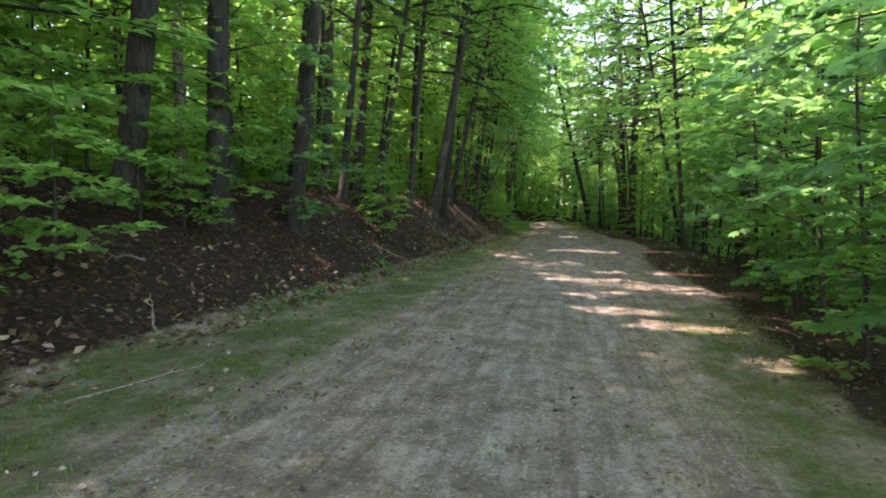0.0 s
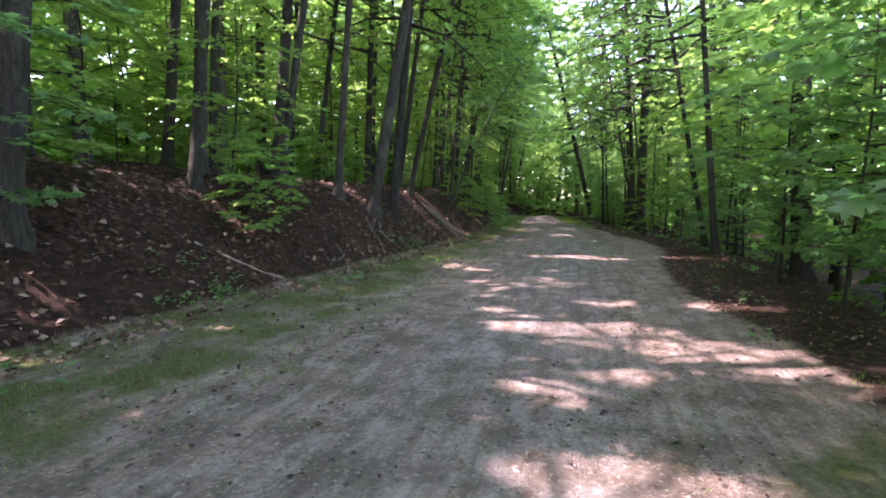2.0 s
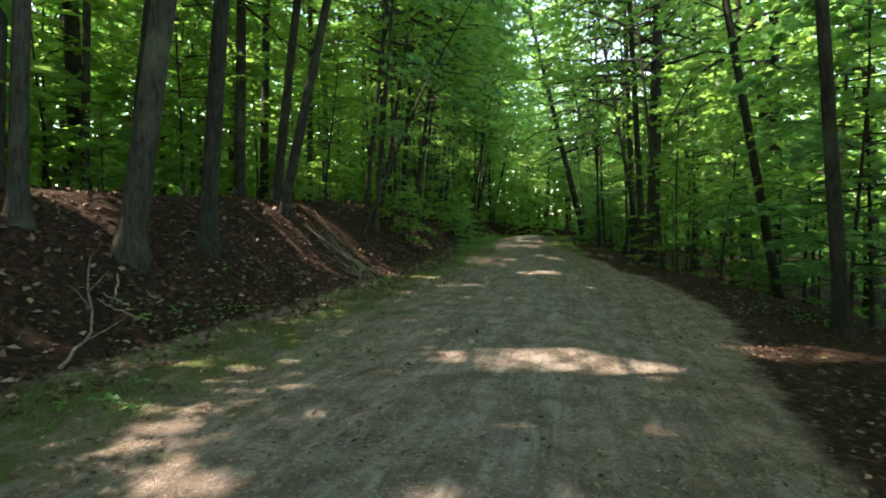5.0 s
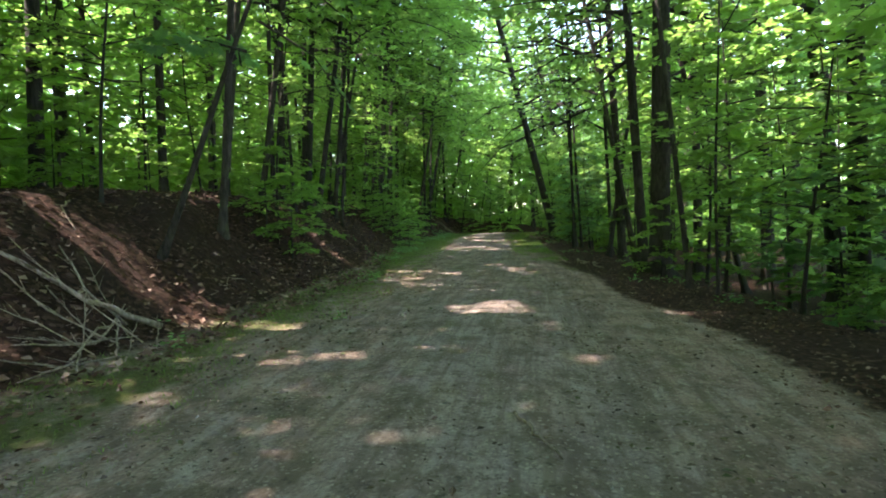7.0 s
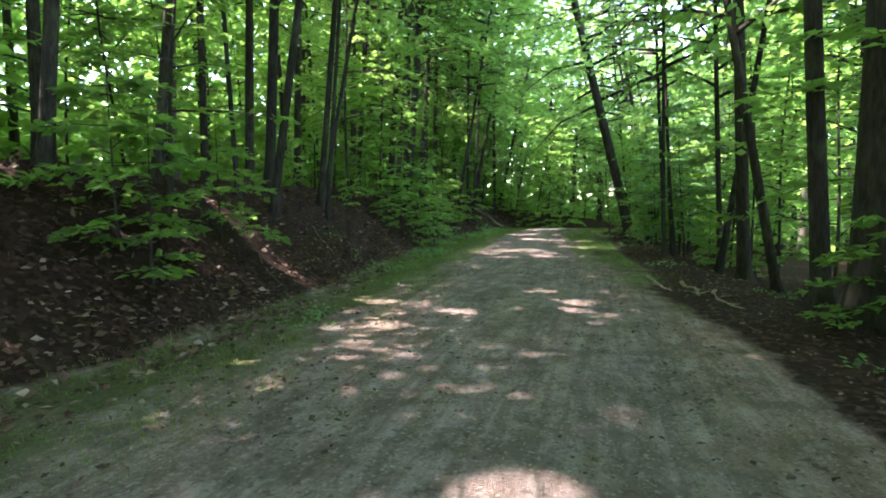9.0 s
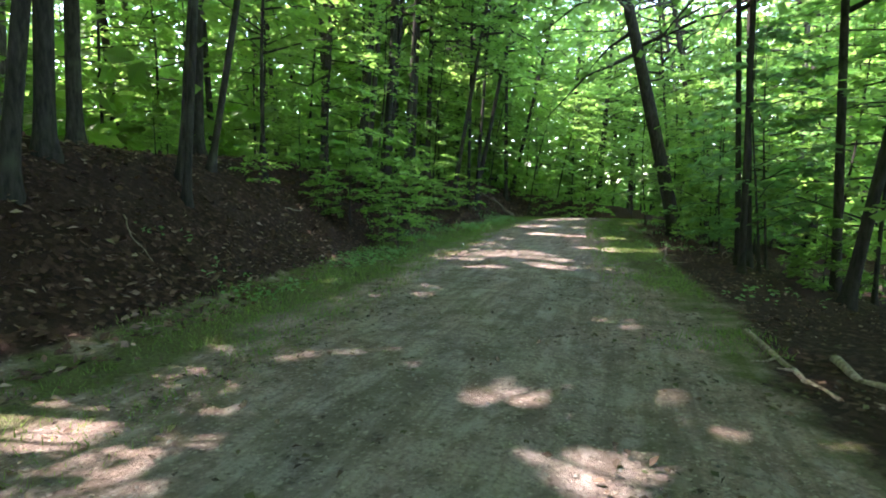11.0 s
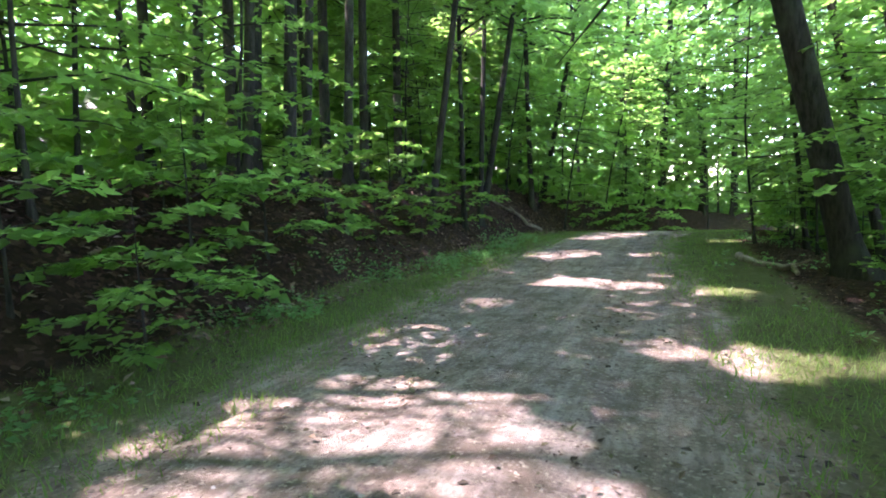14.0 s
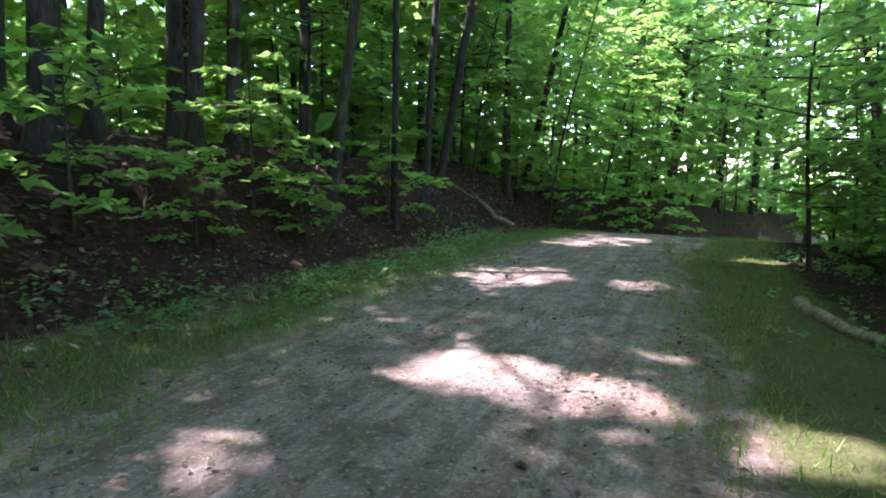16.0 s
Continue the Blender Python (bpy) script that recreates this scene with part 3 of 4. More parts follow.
standing_tree(-4.19, 17.42, 0.147, 0.164, 0.038)
standing_tree(-4.59, 21.60, 0.097, 0.222, 0.051)
standing_tree(3.76, 19.06, 0.080, -0.098, -0.023)
standing_tree(-4.25, 25.81, 0.062, 0.079, 0.015)
standing_tree(-5.10, 27.30, 0.075, 0.112, 0.021)
standing_tree(-5.68, 30.45, 0.063, 0.007, 0.001)
standing_tree(-5.36, 31.74, 0.097, 0.059, 0.011)
standing_tree(3.16, 29.39, 0.210, 0.002, 0.000)
standing_tree(3.03, 30.23, 0.109, -0.073, -0.014)
standing_tree(3.07, 26.79, 0.044, -0.123, -0.023)
standing_tree(5.79, 32.18, 0.074, -0.293, -0.056)
standing_tree(9.46, 38.13, 0.230, -0.046, -0.009)
standing_tree(-5.21, 30.62, 0.041, -0.039, -0.013)
standing_tree(-4.80, 30.99, 0.074, 0.142, 0.048)
standing_tree(-5.27, 33.47, 0.070, 0.092, 0.031)
standing_tree(2.95, 35.59, 0.074, 0.146, 0.049)
standing_tree(3.22, 36.86, 0.065, -0.052, -0.018)
standing_tree(3.27, 34.81, 0.128, -0.060, -0.020)
standing_tree(1.96, 36.66, 0.048, -0.025, -0.008)
standing_tree(-4.97, 33.21, 0.048, 0.075, 0.026)
standing_tree(-5.75, 34.54, 0.053, 0.179, 0.063)
standing_tree(2.12, 37.86, 0.049, -0.063, -0.022)
standing_tree(2.34, 38.18, 0.051, -0.065, -0.023)
standing_tree(1.59, 43.29, 0.179, -0.253, -0.111)
standing_tree(-8.47, 42.33, 0.103, 0.064, 0.028, spread=0.6)
standing_tree(-7.14, 42.25, 0.135, 0.071, 0.031, spread=0.6)
standing_tree(-7.36, 44.65, 0.120, 0.032, 0.014, spread=0.6)
standing_tree(-5.31, 48.51, 0.074, 0.046, 0.020)
standing_tree(-6.42, 42.31, 0.116, 0.063, 0.028, spread=0.6)
standing_tree(-6.56, 41.48, 0.085, 0.081, 0.036, spread=0.6)
standing_tree(-6.57, 42.95, 0.085, 0.072, 0.032, spread=0.6)
standing_tree(-6.56, 44.26, 0.100, 0.056, 0.025, spread=0.6)
standing_tree(-6.63, 45.01, 0.099, 0.033, 0.015, spread=0.6)
standing_tree(-6.71, 46.71, 0.107, 0.021, 0.009)
standing_tree(-5.30, 47.34, 0.065, 0.005, 0.002)
standing_tree(-5.11, 53.09, 0.096, -0.015, -0.007)
standing_tree(1.76, 47.25, 0.047, -0.110, -0.049)
young_tree(0.95, 47.80, 0.85, 35, (-0.05, -0.02))

# saplings and undergrowth close to the track
for x, y, size, turn in ((2.75, 5.6, 0.8, 40), (3.1, 7.3, 1.0, 130), (3.7, 9.2, 1.1, 220), (3.5, 11.0, 1.0, 310), (2.7, 38.6, 0.9, 70), (2.9, 41.0, 0.9, 160), (2.3, 37.2, 0.8, 25), (2.1, 39.7, 0.7, 200)):
    broad_sapling(x, y, size, turn, (-0.06, -0.03))
for x, y, size, turn in ((2.1, 48.6, 0.8, 20), (3.2, 46.8, 1.0, 110), (2.4, 51.0, 0.9, 200), (3.7, 44.6, 1.0, 290), (2.9, 53.2, 1.0, 60), (1.9, 50.0, 0.6, 150), (1.7, 46.0, 0.7, 75), (2.5, 45.2, 0.9, 255), (2.2, 43.6, 0.7, 310), (4.2, 38.2, 1.0, 240)):
    young_tree(x, y, size, turn, (-0.05, -0.02))
for x, y, size, turn in ((-5.9, 40.6, 0.8, 170), (-6.3, 46.2, 0.8, 350), (-4.9, 12.9, 0.6, 30), (-4.7, 28.6, 0.8, 15), (-4.9, 24.1, 0.7, 95)):
    young_tree(x, y, size, turn, (0.10, -0.04))
for x, y, size, turn in ((-4.9, 38.9, 1.5, 10), (-5.1, 40.2, 1.5, 100), (-5.5, 42.0, 1.4, 190), (-4.8, 37.2, 1.3, 280), (-5.6, 44.3, 1.5, 55), (-5.2, 47.0, 1.3, 145), (-4.4, 13.2, 1.2, 235), (-4.0, 12.2, 1.0, 325), (-4.3, 27.4, 1.3, 75)):
    shrub(x, y, size, turn)

# invented trees, some out of view, added so their crowns shade track and bank
for x, y, radius in ((-6.3, 14.0, 0.13), (-6.8, 33.2, 0.10), (-7.3, 36.0, 0.10), (-6.7, 23.4, 0.13), (-7.4, 25.6, 0.12), (-8.2, 2.5, 0.15), (-6.6, 1.0, 0.13)):
    standing_tree(x, y, radius, 0.03, 0.01)

# trees that lean over the track and close the view ahead
for x, y, radius, lean in ((2.8, 46.6, 0.09, -0.20), (3.2, 52.4, 0.10, -0.22), (-5.7, 50.0, 0.10, 0.20), (-5.4, 45.6, 0.08, 0.18), (3.4, 33.2, 0.08, -0.20), (-5.2, 28.9, 0.07, 0.18), (4.3, 22.6, 0.08, -0.20), (-5.3, 55.5, 0.10, 0.22), (4.6, 57.0, 0.10, -0.24), (-1.5, 64.5, 0.20, 0.05), (0.5, 67.5, 0.2, 0.0), (2.2, 70.5, 0.2, 0.0), (-3.6, 66.0, 0.2, 0.05), (-0.8, 71.5, 0.2, 0.0), (3.6, 75.0, 0.2, 0.0)):
    standing_tree(x, y, radius, lean, -0.03)
for x, y, size, turn, lean in ((-4.2, 54.0, 1.0, 10, 0.18), (-3.4, 58.2, 1.1, 95, 0.20), (3.6, 55.6, 1.0, 185, -0.18), (-2.2, 62.0, 1.2, 265, 0.20), (1.2, 66.5, 1.2, 20, 0.0), (4.6, 60.2, 1.1, 120, -0.15), (-5.6, 51.8, 0.9, 210, 0.15), (3.9, 69.5, 1.2, 300, 0.0)):
    young_tree(x, y, size, turn, (lean, -0.05))

for x, y, size, turn in ((-5.2, 4.0, 0.9, 15), (-5.7, 6.8, 0.9, 105), (-5.0, 2.6, 0.8, 195), (-5.6, 8.4, 0.9, 285), (-2.6, 65.4, 1.2, 60), (-0.6, 66.2, 1.2, 150)):
    young_tree(x, y, size, turn, (0.05, -0.02))
for x, y, size, turn in ((-4.5, 4.4, 1.3, 30), (-4.9, 5.9, 1.4, 120), (-4.1, 3.4, 1.0, 210), (-4.8, 7.4, 1.3, 300), (-5.1, 9.6, 1.3, 70)):
    shrub(x, y, size, turn)
stand("sapling", -4.0, 24.0, BROAD_TRUNKS[0], BROAD_CROWNS[1], 1.6, 1.3, (0.55, -0.05), 140, "leaning sapling whose lobed leaves hang over the track", "sapling", "broad-leaved saplings", crown_scale=0.85, lift=1.5)
broad_sapling(-4.2, 8.6, 0.7, 40, (0.1, -0.1))
stand("climbing_vine", 3.3, 26.2, UNDER_TRUNKS[1], VINE_CROWN, 0.7, 0.95, (-0.03, 0.0), 30, "bright yellow-green vine climbing a thin stem", "vine", "", crown_scale=1.1)

# leafy edge of the wood at the crest of the track
for x, y, size, turn in ((1.9, 51.4, 1.6, 20), (2.6, 50.2, 1.5, 110), (3.2, 52.3, 1.7, 200), (2.4, 53.4, 1.6, 290), (3.9, 54.6, 1.7, 50), (2.9, 48.4, 1.5, 140), (-3.7, 55.2, 1.5, 230), (-2.6, 57.4, 1.6, 320), (-1.4, 59.6, 1.6, 75), (-5.0, 53.6, 1.5, 165)):
    shrub(x, y, size, turn)
for x, y, size, turn in ((2.2, 49.3, 0.9, 15), (3.4, 50.6, 1.0, 130), (3.0, 54.2, 1.0, 250)):
    broad_sapling(x, y, size, turn, (-0.05, -0.03))
# invented trees for shade: one over the track, the rest unseen by the start
for x, y, radius, lean in ((-5.2, 22.4, 0.10, 0.14), (-5.6, 2.0, 0.13, 0.02), (-5.2, -1.5, 0.15, 0.03), (-6.0, 0.2, 0.12, 0.02)):
    standing_tree(x, y, radius, lean, 0.0)


# ---- the wood behind them ----
rng = random.Random(7)


def clear_of(x, y, gap):
    """Whether a spot is away from what stands already."""
    return all((x - a) ** 2 + (y - b) ** 2 > gap * gap for a, b in PLACED)


def scatter(count, sides, gap, place, tries=6000):
    """Puts things in the wood, each clear of the others; sides: (x range from the foot or drop line, y range, sign)."""
    made = 0
    for _ in range(tries):
        if made >= count:
            return
        near, far, y0, y1, sign = rng.choice(sides)
        y = rng.uniform(y0, y1)
        left, foot, right, drop = lines(min(y, 69))
        off = near + (far - near) * rng.random() ** 1.3
        x = foot - off if sign < 0 else drop + off
        if clear_of(x, y, gap):
            place(x, y)
            made += 1


def any_tree(x, y):
    standing_tree(x, y, rng.uniform(0.07, 0.19), rng.uniform(-0.05, 0.05), rng.uniform(-0.05, 0.05), pale=rng.random() < 0.3)


def any_young(x, y):
    young_tree(x, y, rng.uniform(0.75, 1.2), rng.uniform(0, 360), (rng.uniform(-0.06, 0.06), rng.uniform(-0.06, 0.06)))


def any_broad(x, y):
    broad_sapling(x, y, rng.uniform(0.7, 1.1), rng.uniform(0, 360), (rng.uniform(-0.1, 0.02), rng.uniform(-0.08, 0.08)))


def any_shrub(x, y):
    shrub(x, y, rng.uniform(0.6, 1.3), rng.uniform(0, 360))


# trees added to shade the left foliage near the end
scatter(5, [(2.6, 9, 38, 50, -1)], 1.6, any_tree)
scatter(36, [(3.2, 14, -6, 66, -1)], 1.7, any_tree)
# trees right of the start, many out of view, added to block light
scatter(12, [(1.6, 10, -8, 16, 1)], 1.8, any_tree)
# unseen trees behind the start, added to darken the bank
scatter(6, [(1.5, 8, -10, 0, -1)], 1.6, any_tree)
scatter(14, [(1.0, 7, 48, 72, -1), (1.0, 7, 50, 72, 1)], 1.4, any_tree)
scatter(18, [(2.0, 10, 16, 66, 1)], 1.9, any_tree)
# the wall of trees past the bend
for k in range(16):
    x, y = -6 + 2.1 * k + rng.uniform(-0.8, 0.8), 66 + rng.uniform(0, 9) + (4 if k > 9 else 0)
    left, foot, right, drop = lines(min(y, 69))
    if not (left - 1.5 < x < right + 1.5):
        any_tree(x, y)
scatter(30, [(0.8, 5, 48, 70, -1), (0.4, 4, 52, 68, 1)], 0.8, any_young)
# young trees around the start, mostly unseen, added as shade for the bank
scatter(12, [(1.6, 8, -6, 4, -1)], 0.9, any_young)
scatter(66, [(1.1, 8, 26, 60, -1), (4.4, 9, 9, 26, -1), (1.1, 8, 26, 60, -1), (1.6, 8, 2, 8, -1)], 0.9, any_young)
scatter(58, [(0.9, 7, 2, 60, 1)], 0.9, any_young)
scatter(14, [(0.5, 2.4, 4, 54, 1)], 0.8, any_broad)
scatter(44, [(0.5, 4.5, 27, 58, -1), (3.2, 6, 9, 27, -1), (0.5, 4.5, 27, 58, -1), (0.8, 4.5, 2, 8, -1)], 0.5, any_shrub)
scatter(40, [(0.2, 3.0, 3, 58, 1)], 0.5, any_shrub)


def far_woods():
    """Distant foliage that closes the view between the last trunks, with unseen clumps added for shade."""
    g = np.random.default_rng(31)
    at = []
    for k in range(700):
        y = g.uniform(0, 92)
        left, foot, right, drop = lines(min(y, 69))
        if y > 71:
            x = g.uniform(-22, 40)
        else:
            x = foot - g.uniform(9, 24) if k % 3 else drop + g.uniform(9, 24)
        p = g.normal(0, 1, (80, 3)) * (1.5, 1.5, 0.8) + (x, y, height(x, y) + (11 if x < 0 else 7) * g.random() ** 1.2)
        at.append(p[p[:, 2] > height(x, y) - 0.1])
    # screen of leaves beside and past the bend
    for k in range(420):
        y = g.uniform(47, 78)
        left, foot, right, drop = lines(min(y, 69))
        x = foot - g.uniform(1.5, 11) if k % 3 else drop + g.uniform(1.6, 10)
        p = g.normal(0, 1, (62, 3)) * (1.2, 1.2, 0.6) + (x, y, height(x, y) + 0.6 + 11 * g.random() ** 1.2)
        at.append(p[(p[:, 2] > height(x, y)) & (abs(p[:, 0] - x) < 1.6)])
    # high clumps, added to fill holes and to shade the foliage below
    for k in range(330):
        y = g.uniform(0, 80)
        left, foot, right, drop = lines(min(y, 69))
        x = foot - g.uniform(8, 24) if k % 4 else drop + g.uniform(8, 24)
        at.append(g.normal(0, 1, (60, 3)) * (1.7, 1.7, 0.8) + (x, y, height(x, y) + g.uniform(9, 17)))
    for k in range(330):
        x, y = g.uniform(-26, 44), g.uniform(73, 96)
        at.append(g.normal(0, 1, (75, 3)) * (1.6, 1.6, 0.9) + (x, y, fall(y) + 20 * g.random()))
    for k in range(170):
        x, y = g.uniform(-18, 40), g.uniform(70, 98)
        at.append(g.normal(0, 1, (60, 3)) * (1.8, 1.5, 0.7) + (x, y, fall(y) + 0.4 + 3.6 * g.random()))
    for k in range(430):
        y = g.uniform(3, 74)
        left, foot, right, drop = lines(min(y, 69))
        x = foot - g.uniform(6, 26) if k % 3 else drop + g.uniform(6, 26)
        p = g.normal(0, 1, (70, 3)) * (1.3, 1.3, 0.55) + (x, y, height(x, y) + 0.3 + 1.6 * g.random())
        at.append(p[p[:, 2] > height(x, y)])
    for k in range(420):
        y = g.uniform(6, 84)
        x = lines(min(y, 69))[1] - g.uniform(10, 27)
        at.append(g.normal(0, 1, (60, 3)) * (1.5, 1.5, 0.8) + (x, y, height(x, y) + g.uniform(2.5, 15)))
    # the wood beyond, to the top of its crowns
    for k in range(390):
        x, y = g.uniform(-34, 52), g.uniform(94, 112)
        at.append(g.normal(0, 1, (70, 3)) * (1.9, 1.9, 1.0) + (x, y, fall(y) + 27 * g.random() ** 1.6))
    for k in range(260):
        x, y = g.uniform(-40, -27), g.uniform(8, 100)
        at.append(g.normal(0, 1, (70, 3)) * (1.9, 1.9, 1.0) + (x, y, 2 + 19 * g.random()))
    # foliage behind the start, never in view, added to block sky light
    for k in range(220):
        x, y = g.uniform(-30, 26), g.uniform(-34, -9)
        at.append(g.normal(0, 1, (55, 3)) * (1.9, 1.9, 1.0) + (x, y, height(x, y) + 0.5 + 17 * g.random()))
    at = np.concatenate(at)
    at = at[~in_gap(at)]
    along = g.normal(0, 1, at.shape) * (1, 1, 0.4)
    up = np.array((0, 0, 1.0)) + g.normal(0, 0.5, at.shape)
    size = g.uniform(0.3, 0.65, len(at)) * np.where((at[:, 1] > 97) | (at[:, 0] < -31) | (at[:, 1] < -7), 1.4, 1.0)
    v, f = blade_leaves(at, along, up, size)
    tagged(new("far_foliage", mesh_from("far_foliage", v, f, LEAF_TREE, False)), "dense green foliage of the woods beyond, with unseen shading clumps", "foliage", kind="stuff")


far_woods()


# ---- ground cover ----
def grounded(xy, lift=0.0):
    return np.array([(x, y, height(x, y) + lift) for x, y in xy])


def litter():
    g = np.random.default_rng(41)
    xy = []
    while len(xy) < 40000:
        y = g.uniform(-2, 60)
        left, foot, right, drop = lines(y)
        pick = g.random()
        if pick > 0.93:
            y = g.uniform(-1, 30)
            left, foot, right, drop = lines(y)
            x = g.uniform(foot, left + 0.3)
        elif pick < 0.66:
            x = foot + 0.45 - abs(g.normal(0, 2.3))
        else:
            x = drop - 0.7 - 0.4 * ease((y - 10) / 4) * ease((29 - y) / 4) + abs(g.normal(0, 1.8))
        if noise.noise(Vector((x * 0.8, y * 0.8, 9.0))) > g.uniform(-0.7, 0.25):
            xy.append((x, y))
    at = grounded(xy, 0.012)
    along = g.normal(0, 1, at.shape) * (1, 1, 0.35)
    up = np.array((0, 0, 1.0)) + g.normal(0, 0.45, at.shape)
    track_side = np.array([lines(p[1])[1] + 0.4 < p[0] for p in xy])
    v, f = blade_leaves(at, along, up, g.uniform(0.045, 0.115, len(at)) * np.where(track_side, 0.55, 1.0), 0.33)
    tagged(new("leaf_litter", mesh_from("leaf_litter", v, f, LITTER, False)), "dry brown fallen leaves covering the bank", "leaf litter", kind="stuff")


def crumbs():
    g = np.random.default_rng(43)
    xy = []
    while len(xy) < 26000:
        y = 56 * g.random() ** 0.8
        left, foot, right, drop = lines(y)
        x = g.uniform(foot, drop)
        if noise.noise(Vector((x * 1.3, y * 1.3, 4.0))) > g.uniform(-0.25, 0.55):
            xy.append((x, y))
    at = np.array([(x, y, 0.032 + fall(y) if lines(y)[0] < x < lines(y)[2] else height(x, y) + 0.01) for x, y in xy])
    at[:, 2] += g.uniform(-0.004, 0.006, len(at))
    along = g.normal(0, 1, at.shape) * (1, 1, 0.15)
    up = np.array((0, 0, 1.0)) + g.normal(0, 0.25, at.shape)
    v, f = blade_leaves(at, along, up, 0.012 + 0.055 * g.random(len(at)) ** 2, 0.3)
    tagged(new("leaf_scraps", mesh_from("leaf_scraps", v, f, CRUMBS, False)), "small dark leaf scraps scattered on the dirt track", "leaf litter", kind="stuff")


def pebbles():
    g = np.random.default_rng(47)
    n = 9000
    y = 56 * g.random(n) ** 0.75
    verts, faces = [], []
    octa = np.array([(1, 0, 0), (0, 1, 0), (-1, 0, 0), (0, -1, 0), (0, 0, 1), (0, 0, -1)], float)
    tri = [(0, 1, 4), (1, 2, 4), (2, 3, 4), (3, 0, 4), (1, 0, 5), (2, 1, 5), (3, 2, 5), (0, 3, 5)]
    for k in range(n):
        left, foot, right, drop = lines(y[k])
        s = g.random()
        x = left + (right - left) * s
        z = 0.006 + 0.03 * (1 - (2 * s - 1) ** 2) - 0.022 * (math.exp(-((s - 0.27) / 0.09) ** 2) + math.exp(-((s - 0.78) / 0.09) ** 2))
        z += fall(y[k])
        r = 0.005 + 0.013 * g.random() ** 3
        a = g.uniform(0, 6.3)
        o = octa * g.uniform(0.7, 1.3, (6, 1)) * (r, r * 0.8, r * 0.55)
        c, sn = math.cos(a), math.sin(a)
        b = len(verts)
        verts.extend((x + p[0] * c - p[1] * sn, y[k] + p[0] * sn + p[1] * c, z + p[2]) for p in o)
        faces.extend((b + i, b + j, b + m) for i, j, m in tri)
    tagged(new("gravel", mesh_from("gravel", verts, faces, STONES, False)), "loose grey stones on the dirt track", "gravel", kind="stuff")


def grass():
    g = np.random.default_rng(53)
    at, size = [], []
    while len(at) < 115000:
        y = g.uniform(-1, 58)
        left, foot, right, drop = lines(y)
        if g.random() < 0.62:
            x = g.uniform(foot - 0.1, left + 0.35)
            want = 0.30 + 0.24 * ease((y - 27) / 6)
        else:
            if 11 < y < 32:
                continue
            x = g.uniform(right - 0.3, drop - 0.1 - 0.5 * ease((y - 27) / 5))
            want = 0.22 * ease((8 - y) / 3) if y < 11 else 0.42 * ease((y - 30) / 5)
        if noise.noise(Vector((x * 0.9, y * 0.55, 20.0))) + 0.5 * noise.noise(Vector((x * 3, y * 3, 21.0))) + want > g.uniform(0.0, 0.45):
            at.append((x, y, height(x, y) - 0.01))
            size.append((0.018 + 0.055 * g.random() ** 2) * (1.0 + 0.5 * ease((y - 28) / 8)))
    at, size = np.array(at), np.array(size)
    lean = np.concatenate([g.normal(0, 0.55, (len(at), 2)), np.ones((len(at), 1))], 1)
    a = g.uniform(0, 6.3, len(at))
    side = np.stack([np.cos(a), np.sin(a), np.zeros(len(at))], 1) * (0.0022 + 0.04 * size)[:, None]
    tip = at + unit(lean) * size[:, None]
    verts = np.stack([at - side, at + side, tip], 1).reshape(-1, 3)
    faces = np.arange(3 * len(at)).reshape(-1, 3)
    tagged(new("grass", mesh_from("grass", verts, faces, GRASS, False)), "short green and dry grass along the track edges", "grass", kind="stuff")


def ground_plants():
    """Low leafy weeds in the verge near the end of the walk, and a few seedlings in the litter."""
    g = np.random.default_rng(59)
    at = []
    while len(at) < 5200:
        y = g.uniform(2, 50)
        left, foot, right, drop = lines(y)
        x = foot + g.normal(0.25, 0.4) if g.random() < 0.75 else drop + g.normal(0.1, 0.5)
        if noise.noise(Vector((x * 0.7, y * 0.6, 33.0))) + 0.35 * ease((y - 36) / 5) > g.uniform(0.2, 0.5):
            n = g.integers(4, 9)
            for _ in range(n):
                px, py = x + g.normal(0, 0.04), y + g.normal(0, 0.04)
                at.append((px, py, height(px, py) + g.uniform(0.02, 0.11)))
    at = np.array(at)
    along = g.normal(0, 1, at.shape) * (1, 1, 0.3)
    up = np.array((0, 0, 1.0)) + g.normal(0, 0.3, at.shape)
    v, f = blade_leaves(at, along, up, g.uniform(0.035, 0.075, len(at)), 0.42)
    tagged(new("ground_plants", mesh_from("ground_plants", v, f, LEAF_COOL, False)), "low green weeds and seedlings along the verge", "weeds", kind="stuff")


ground_plants()
litter()
crumbs()
pebbles()
grass()


# ---- fallen wood ----
def stick_mesh(seed, points, thick, name="stick"):
    """A bent branch through the given points, with a few snapped side twigs."""
    g = np.random.default_rng(seed)
    pts = np.array(points, float)
    k = np.linspace(0, len(pts) - 1, 9)
    line = np.stack([np.interp(k, range(len(pts)), pts[:, c]) for c in range(3)], 1)
    line[1:-1] += g.normal(0, thick * 0.9, (7, 3)) * (1, 1, 0.4)
    pieces = [tube(line, list(np.linspace(thick, thick * 0.45, 9)), 7, g, 0.12)]
    total = np.linalg.norm(line[-1] - line[0])
    for j in (3, 5, 6):
        d = unit((line[j + 1] - line[j])[None])[0]
        s = np.cross(d, (0, 0, 1.0)) * (1 if g.random() < 0.5 else -1)
        end = line[j] + (d * 0.8 + s * g.uniform(0.4, 0.9) + np.array((0, 0, g.uniform(0.0, 0.35)))) * total * g.uniform(0.10, 0.22)
        pieces.append(tube([line[j], (line[j] + end) / 2 + g.normal(0, thick * 0.4, 3), end], [thick * 0.45, thick * 0.32, thick * 0.15], 5))
    return mesh_from(name, *joined(pieces), DEADWOOD)


def on_ground(points, lift):
    return [(x, y, height(x, y) + lift) for x, y in points]


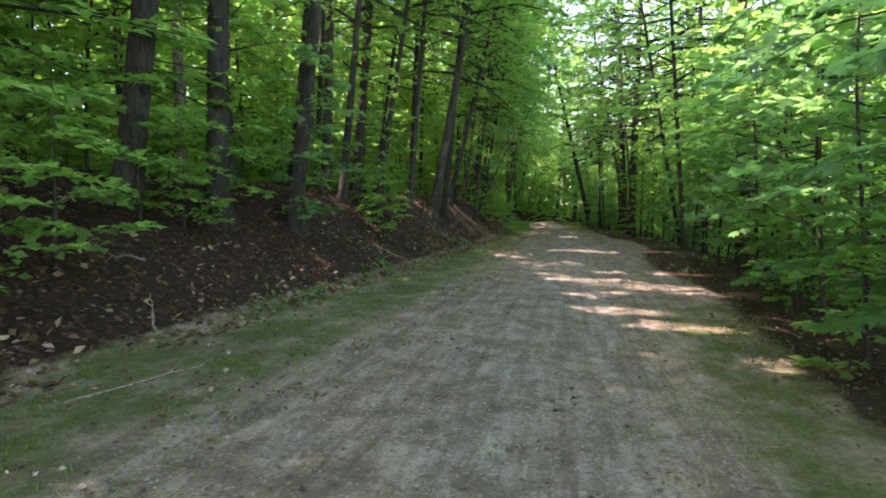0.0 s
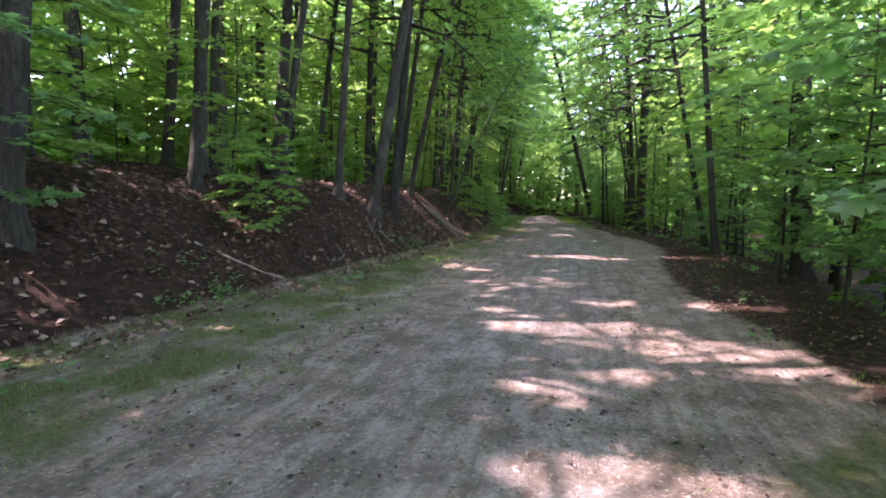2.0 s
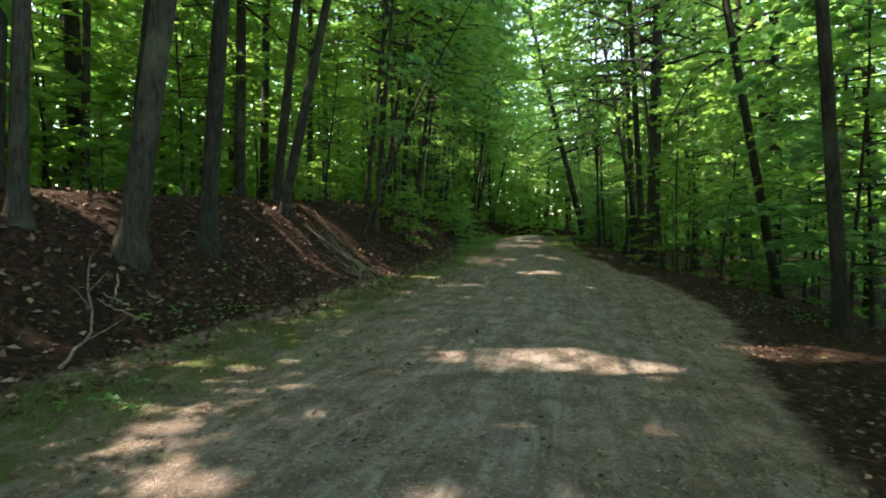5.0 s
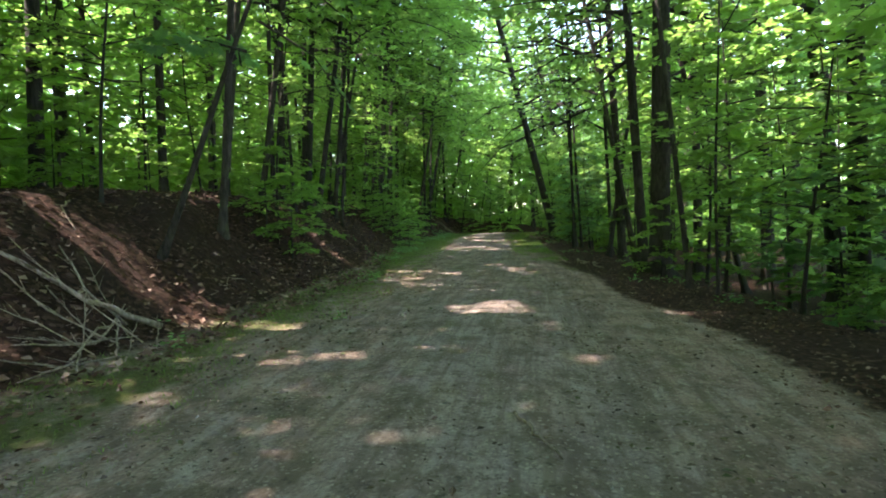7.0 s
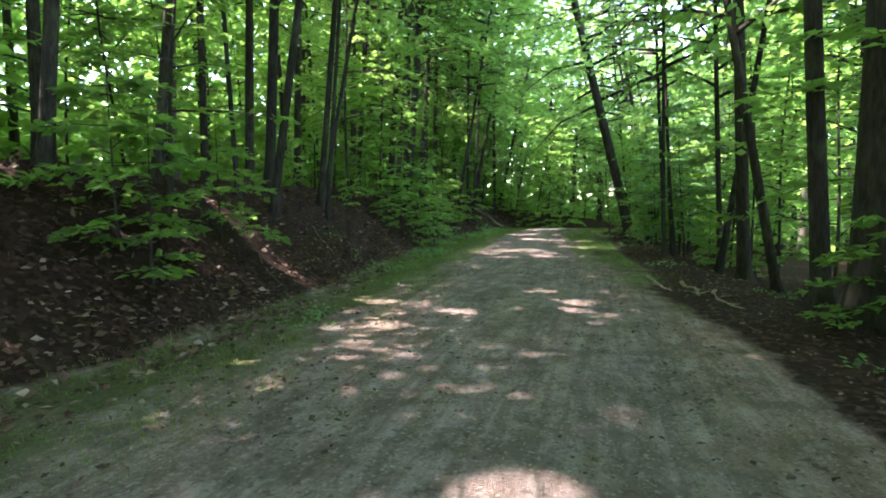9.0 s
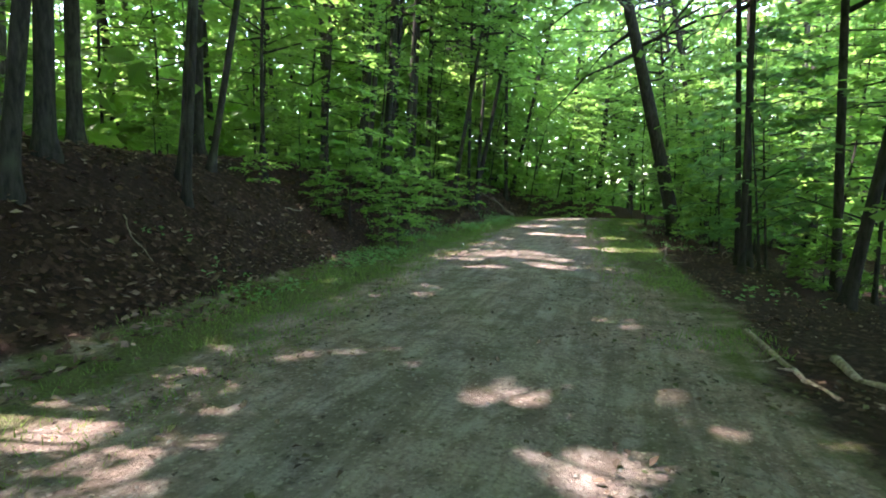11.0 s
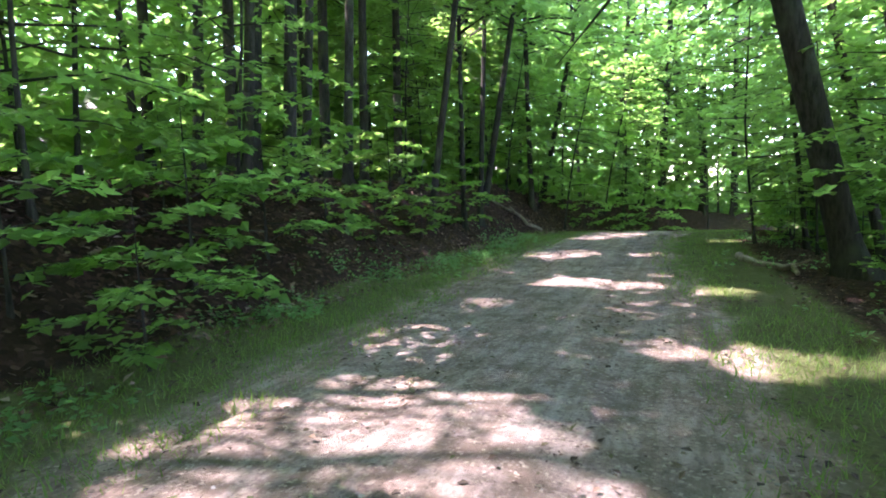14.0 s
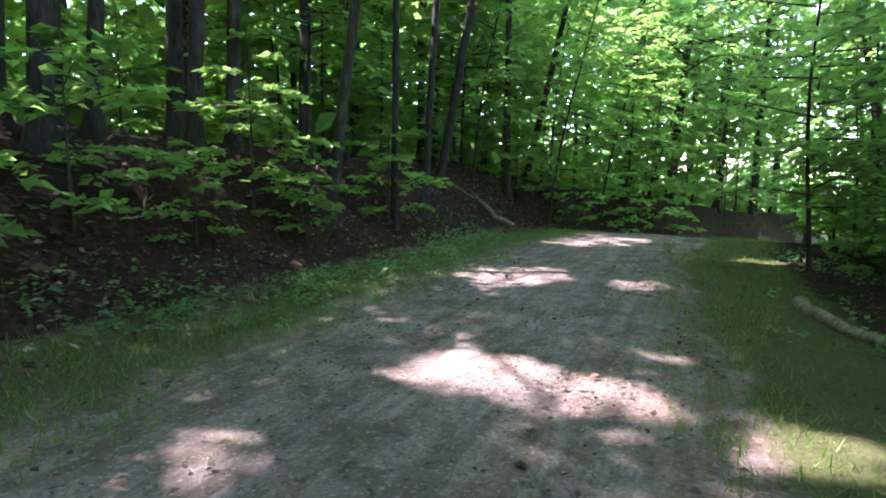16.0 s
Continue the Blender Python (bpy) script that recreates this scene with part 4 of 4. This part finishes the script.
def fallen_branch(seed, points, thick, label="bare fallen branch lying on the leaf litter", lift=None):
    lift = thick * 0.6 if lift is None else lift
    tagged(new("fallen_branch", stick_mesh(seed, on_ground(points, lift), thick)), label, "branch", "fallen branches")


def brush_pile(x, y, seed, count, size, label="heap of pale dead sticks at the foot of the bank"):
    """A heap of pale dead sticks."""
    g = random.Random(seed)
    root = new("brush_pile")
    root.location = (x, y, height(x, y))
    tagged(root, label, "brush pile")
    for k in range(count):
        a = radians(g.uniform(60, 290))
        n = size * g.uniform(0.3, 0.8)
        px, py = g.uniform(-0.25, 0.35), g.uniform(-0.5, 0.5)
        ends = [(px, py), (px + n * 0.5 * math.cos(a), py + n * 0.5 * math.sin(a)), (px + n * math.cos(a), py + n * math.sin(a))]
        pts = [(ex, ey, height(x + ex, y + ey) - height(x, y) + 0.03 + 0.05 * k / count + 0.12 * i * g.random()) for i, (ex, ey) in enumerate(ends)]
        child("stick", stick_mesh(seed * 40 + k, pts, g.uniform(0.006, 0.014)), root)


def fallen_log(points, thick, label, seed):
    tagged(new("fallen_log", stick_mesh(seed, on_ground(points, thick * 0.7), thick)), label, "log", "fallen logs")


def surface_root(points, thick, seed):
    tagged(new("surface_root", stick_mesh(seed, on_ground(points, thick * 0.15), thick)), "pale exposed tree root snaking over bare soil", "root", "exposed roots")


brush_pile(-3.15, 21.9, 3, 16, 1.5)
brush_pile(-3.7, 17.0, 4, 4, 0.5)
brush_pile(1.75, 39.0, 5, 8, 0.6, "tangle of grey dead sticks beside the grassy edge")
shrub(-3.95, 37.6, 1.0, 200)
fallen_log([(-4.38, 51.4), (-5.0, 51.1), (-5.75, 50.7)], 0.07, "pale fallen log sloping down the bank", 61)
fallen_log([(0.45, 45.2), (0.95, 43.1)], 0.07, "weathered log lying beside the grassy edge", 62)
fallen_branch(90, [(-3.15, 22.8), (-3.6, 22.35), (-4.3, 21.9)], 0.035, "pale dead branch sloping down the bank", 0.05)
fallen_branch(91, [(-3.3, 22.5), (-3.75, 22.5), (-4.2, 22.7)], 0.016, "pale dead branch sloping down the bank", 0.05)
surface_root([(1.3, 32.7), (1.4, 31.9), (1.5, 31.2)], 0.03, 71)
surface_root([(1.75, 32.1), (1.85, 31.3), (1.8, 30.8)], 0.035, 72)
surface_root([(2.1, 31.4), (1.95, 30.6), (2.15, 30.0)], 0.03, 73)
fallen_branch(81, [(1.2, 40.8), (0.95, 37.8), (1.0, 36.7)], 0.022, "long bare branch lying beside the track")
fallen_branch(82, [(-2.9, 3.0), (-2.6, 3.9), (-2.75, 4.6)], 0.010, "thin pale twig lying on the mossy verge")
fallen_branch(83, [(-3.6, 4.6), (-4.0, 5.0)], 0.012)
fallen_branch(84, [(-4.1, 11.0), (-3.6, 11.6), (-3.3, 11.9)], 0.016)
fallen_branch(85, [(-3.2, 15.6), (-3.5, 16.2), (-4.2, 16.9)], 0.018)
fallen_branch(86, [(-0.95, 16.0), (-0.8, 16.5)], 0.010, "short dark stick lying on the dirt track", 0.05)
fallen_branch(87, [(-0.6, 34.7), (-0.1, 34.75)], 0.010, "short dark stick lying on the dirt track", 0.05)
fallen_branch(88, [(0.55, 21.0), (0.8, 20.4)], 0.012, "short dark stick lying on the dirt track", 0.05)
for k in range(26):
    y = 3 + 2.05 * k + rng.uniform(-0.6, 0.6)
    left, foot, right, drop = lines(y)
    x = foot - rng.uniform(0.1, 2.3) if k % 3 else drop + rng.uniform(-0.2, 1.2)
    a, n = rng.uniform(0, 6.28), rng.uniform(0.3, 0.8)
    fallen_branch(200 + k, [(x, y), (x + n * 0.5 * math.cos(a), y + n * 0.5 * math.sin(a)), (x + n * math.cos(a + 0.3), y + n * math.sin(a + 0.3))], rng.uniform(0.006, 0.016))
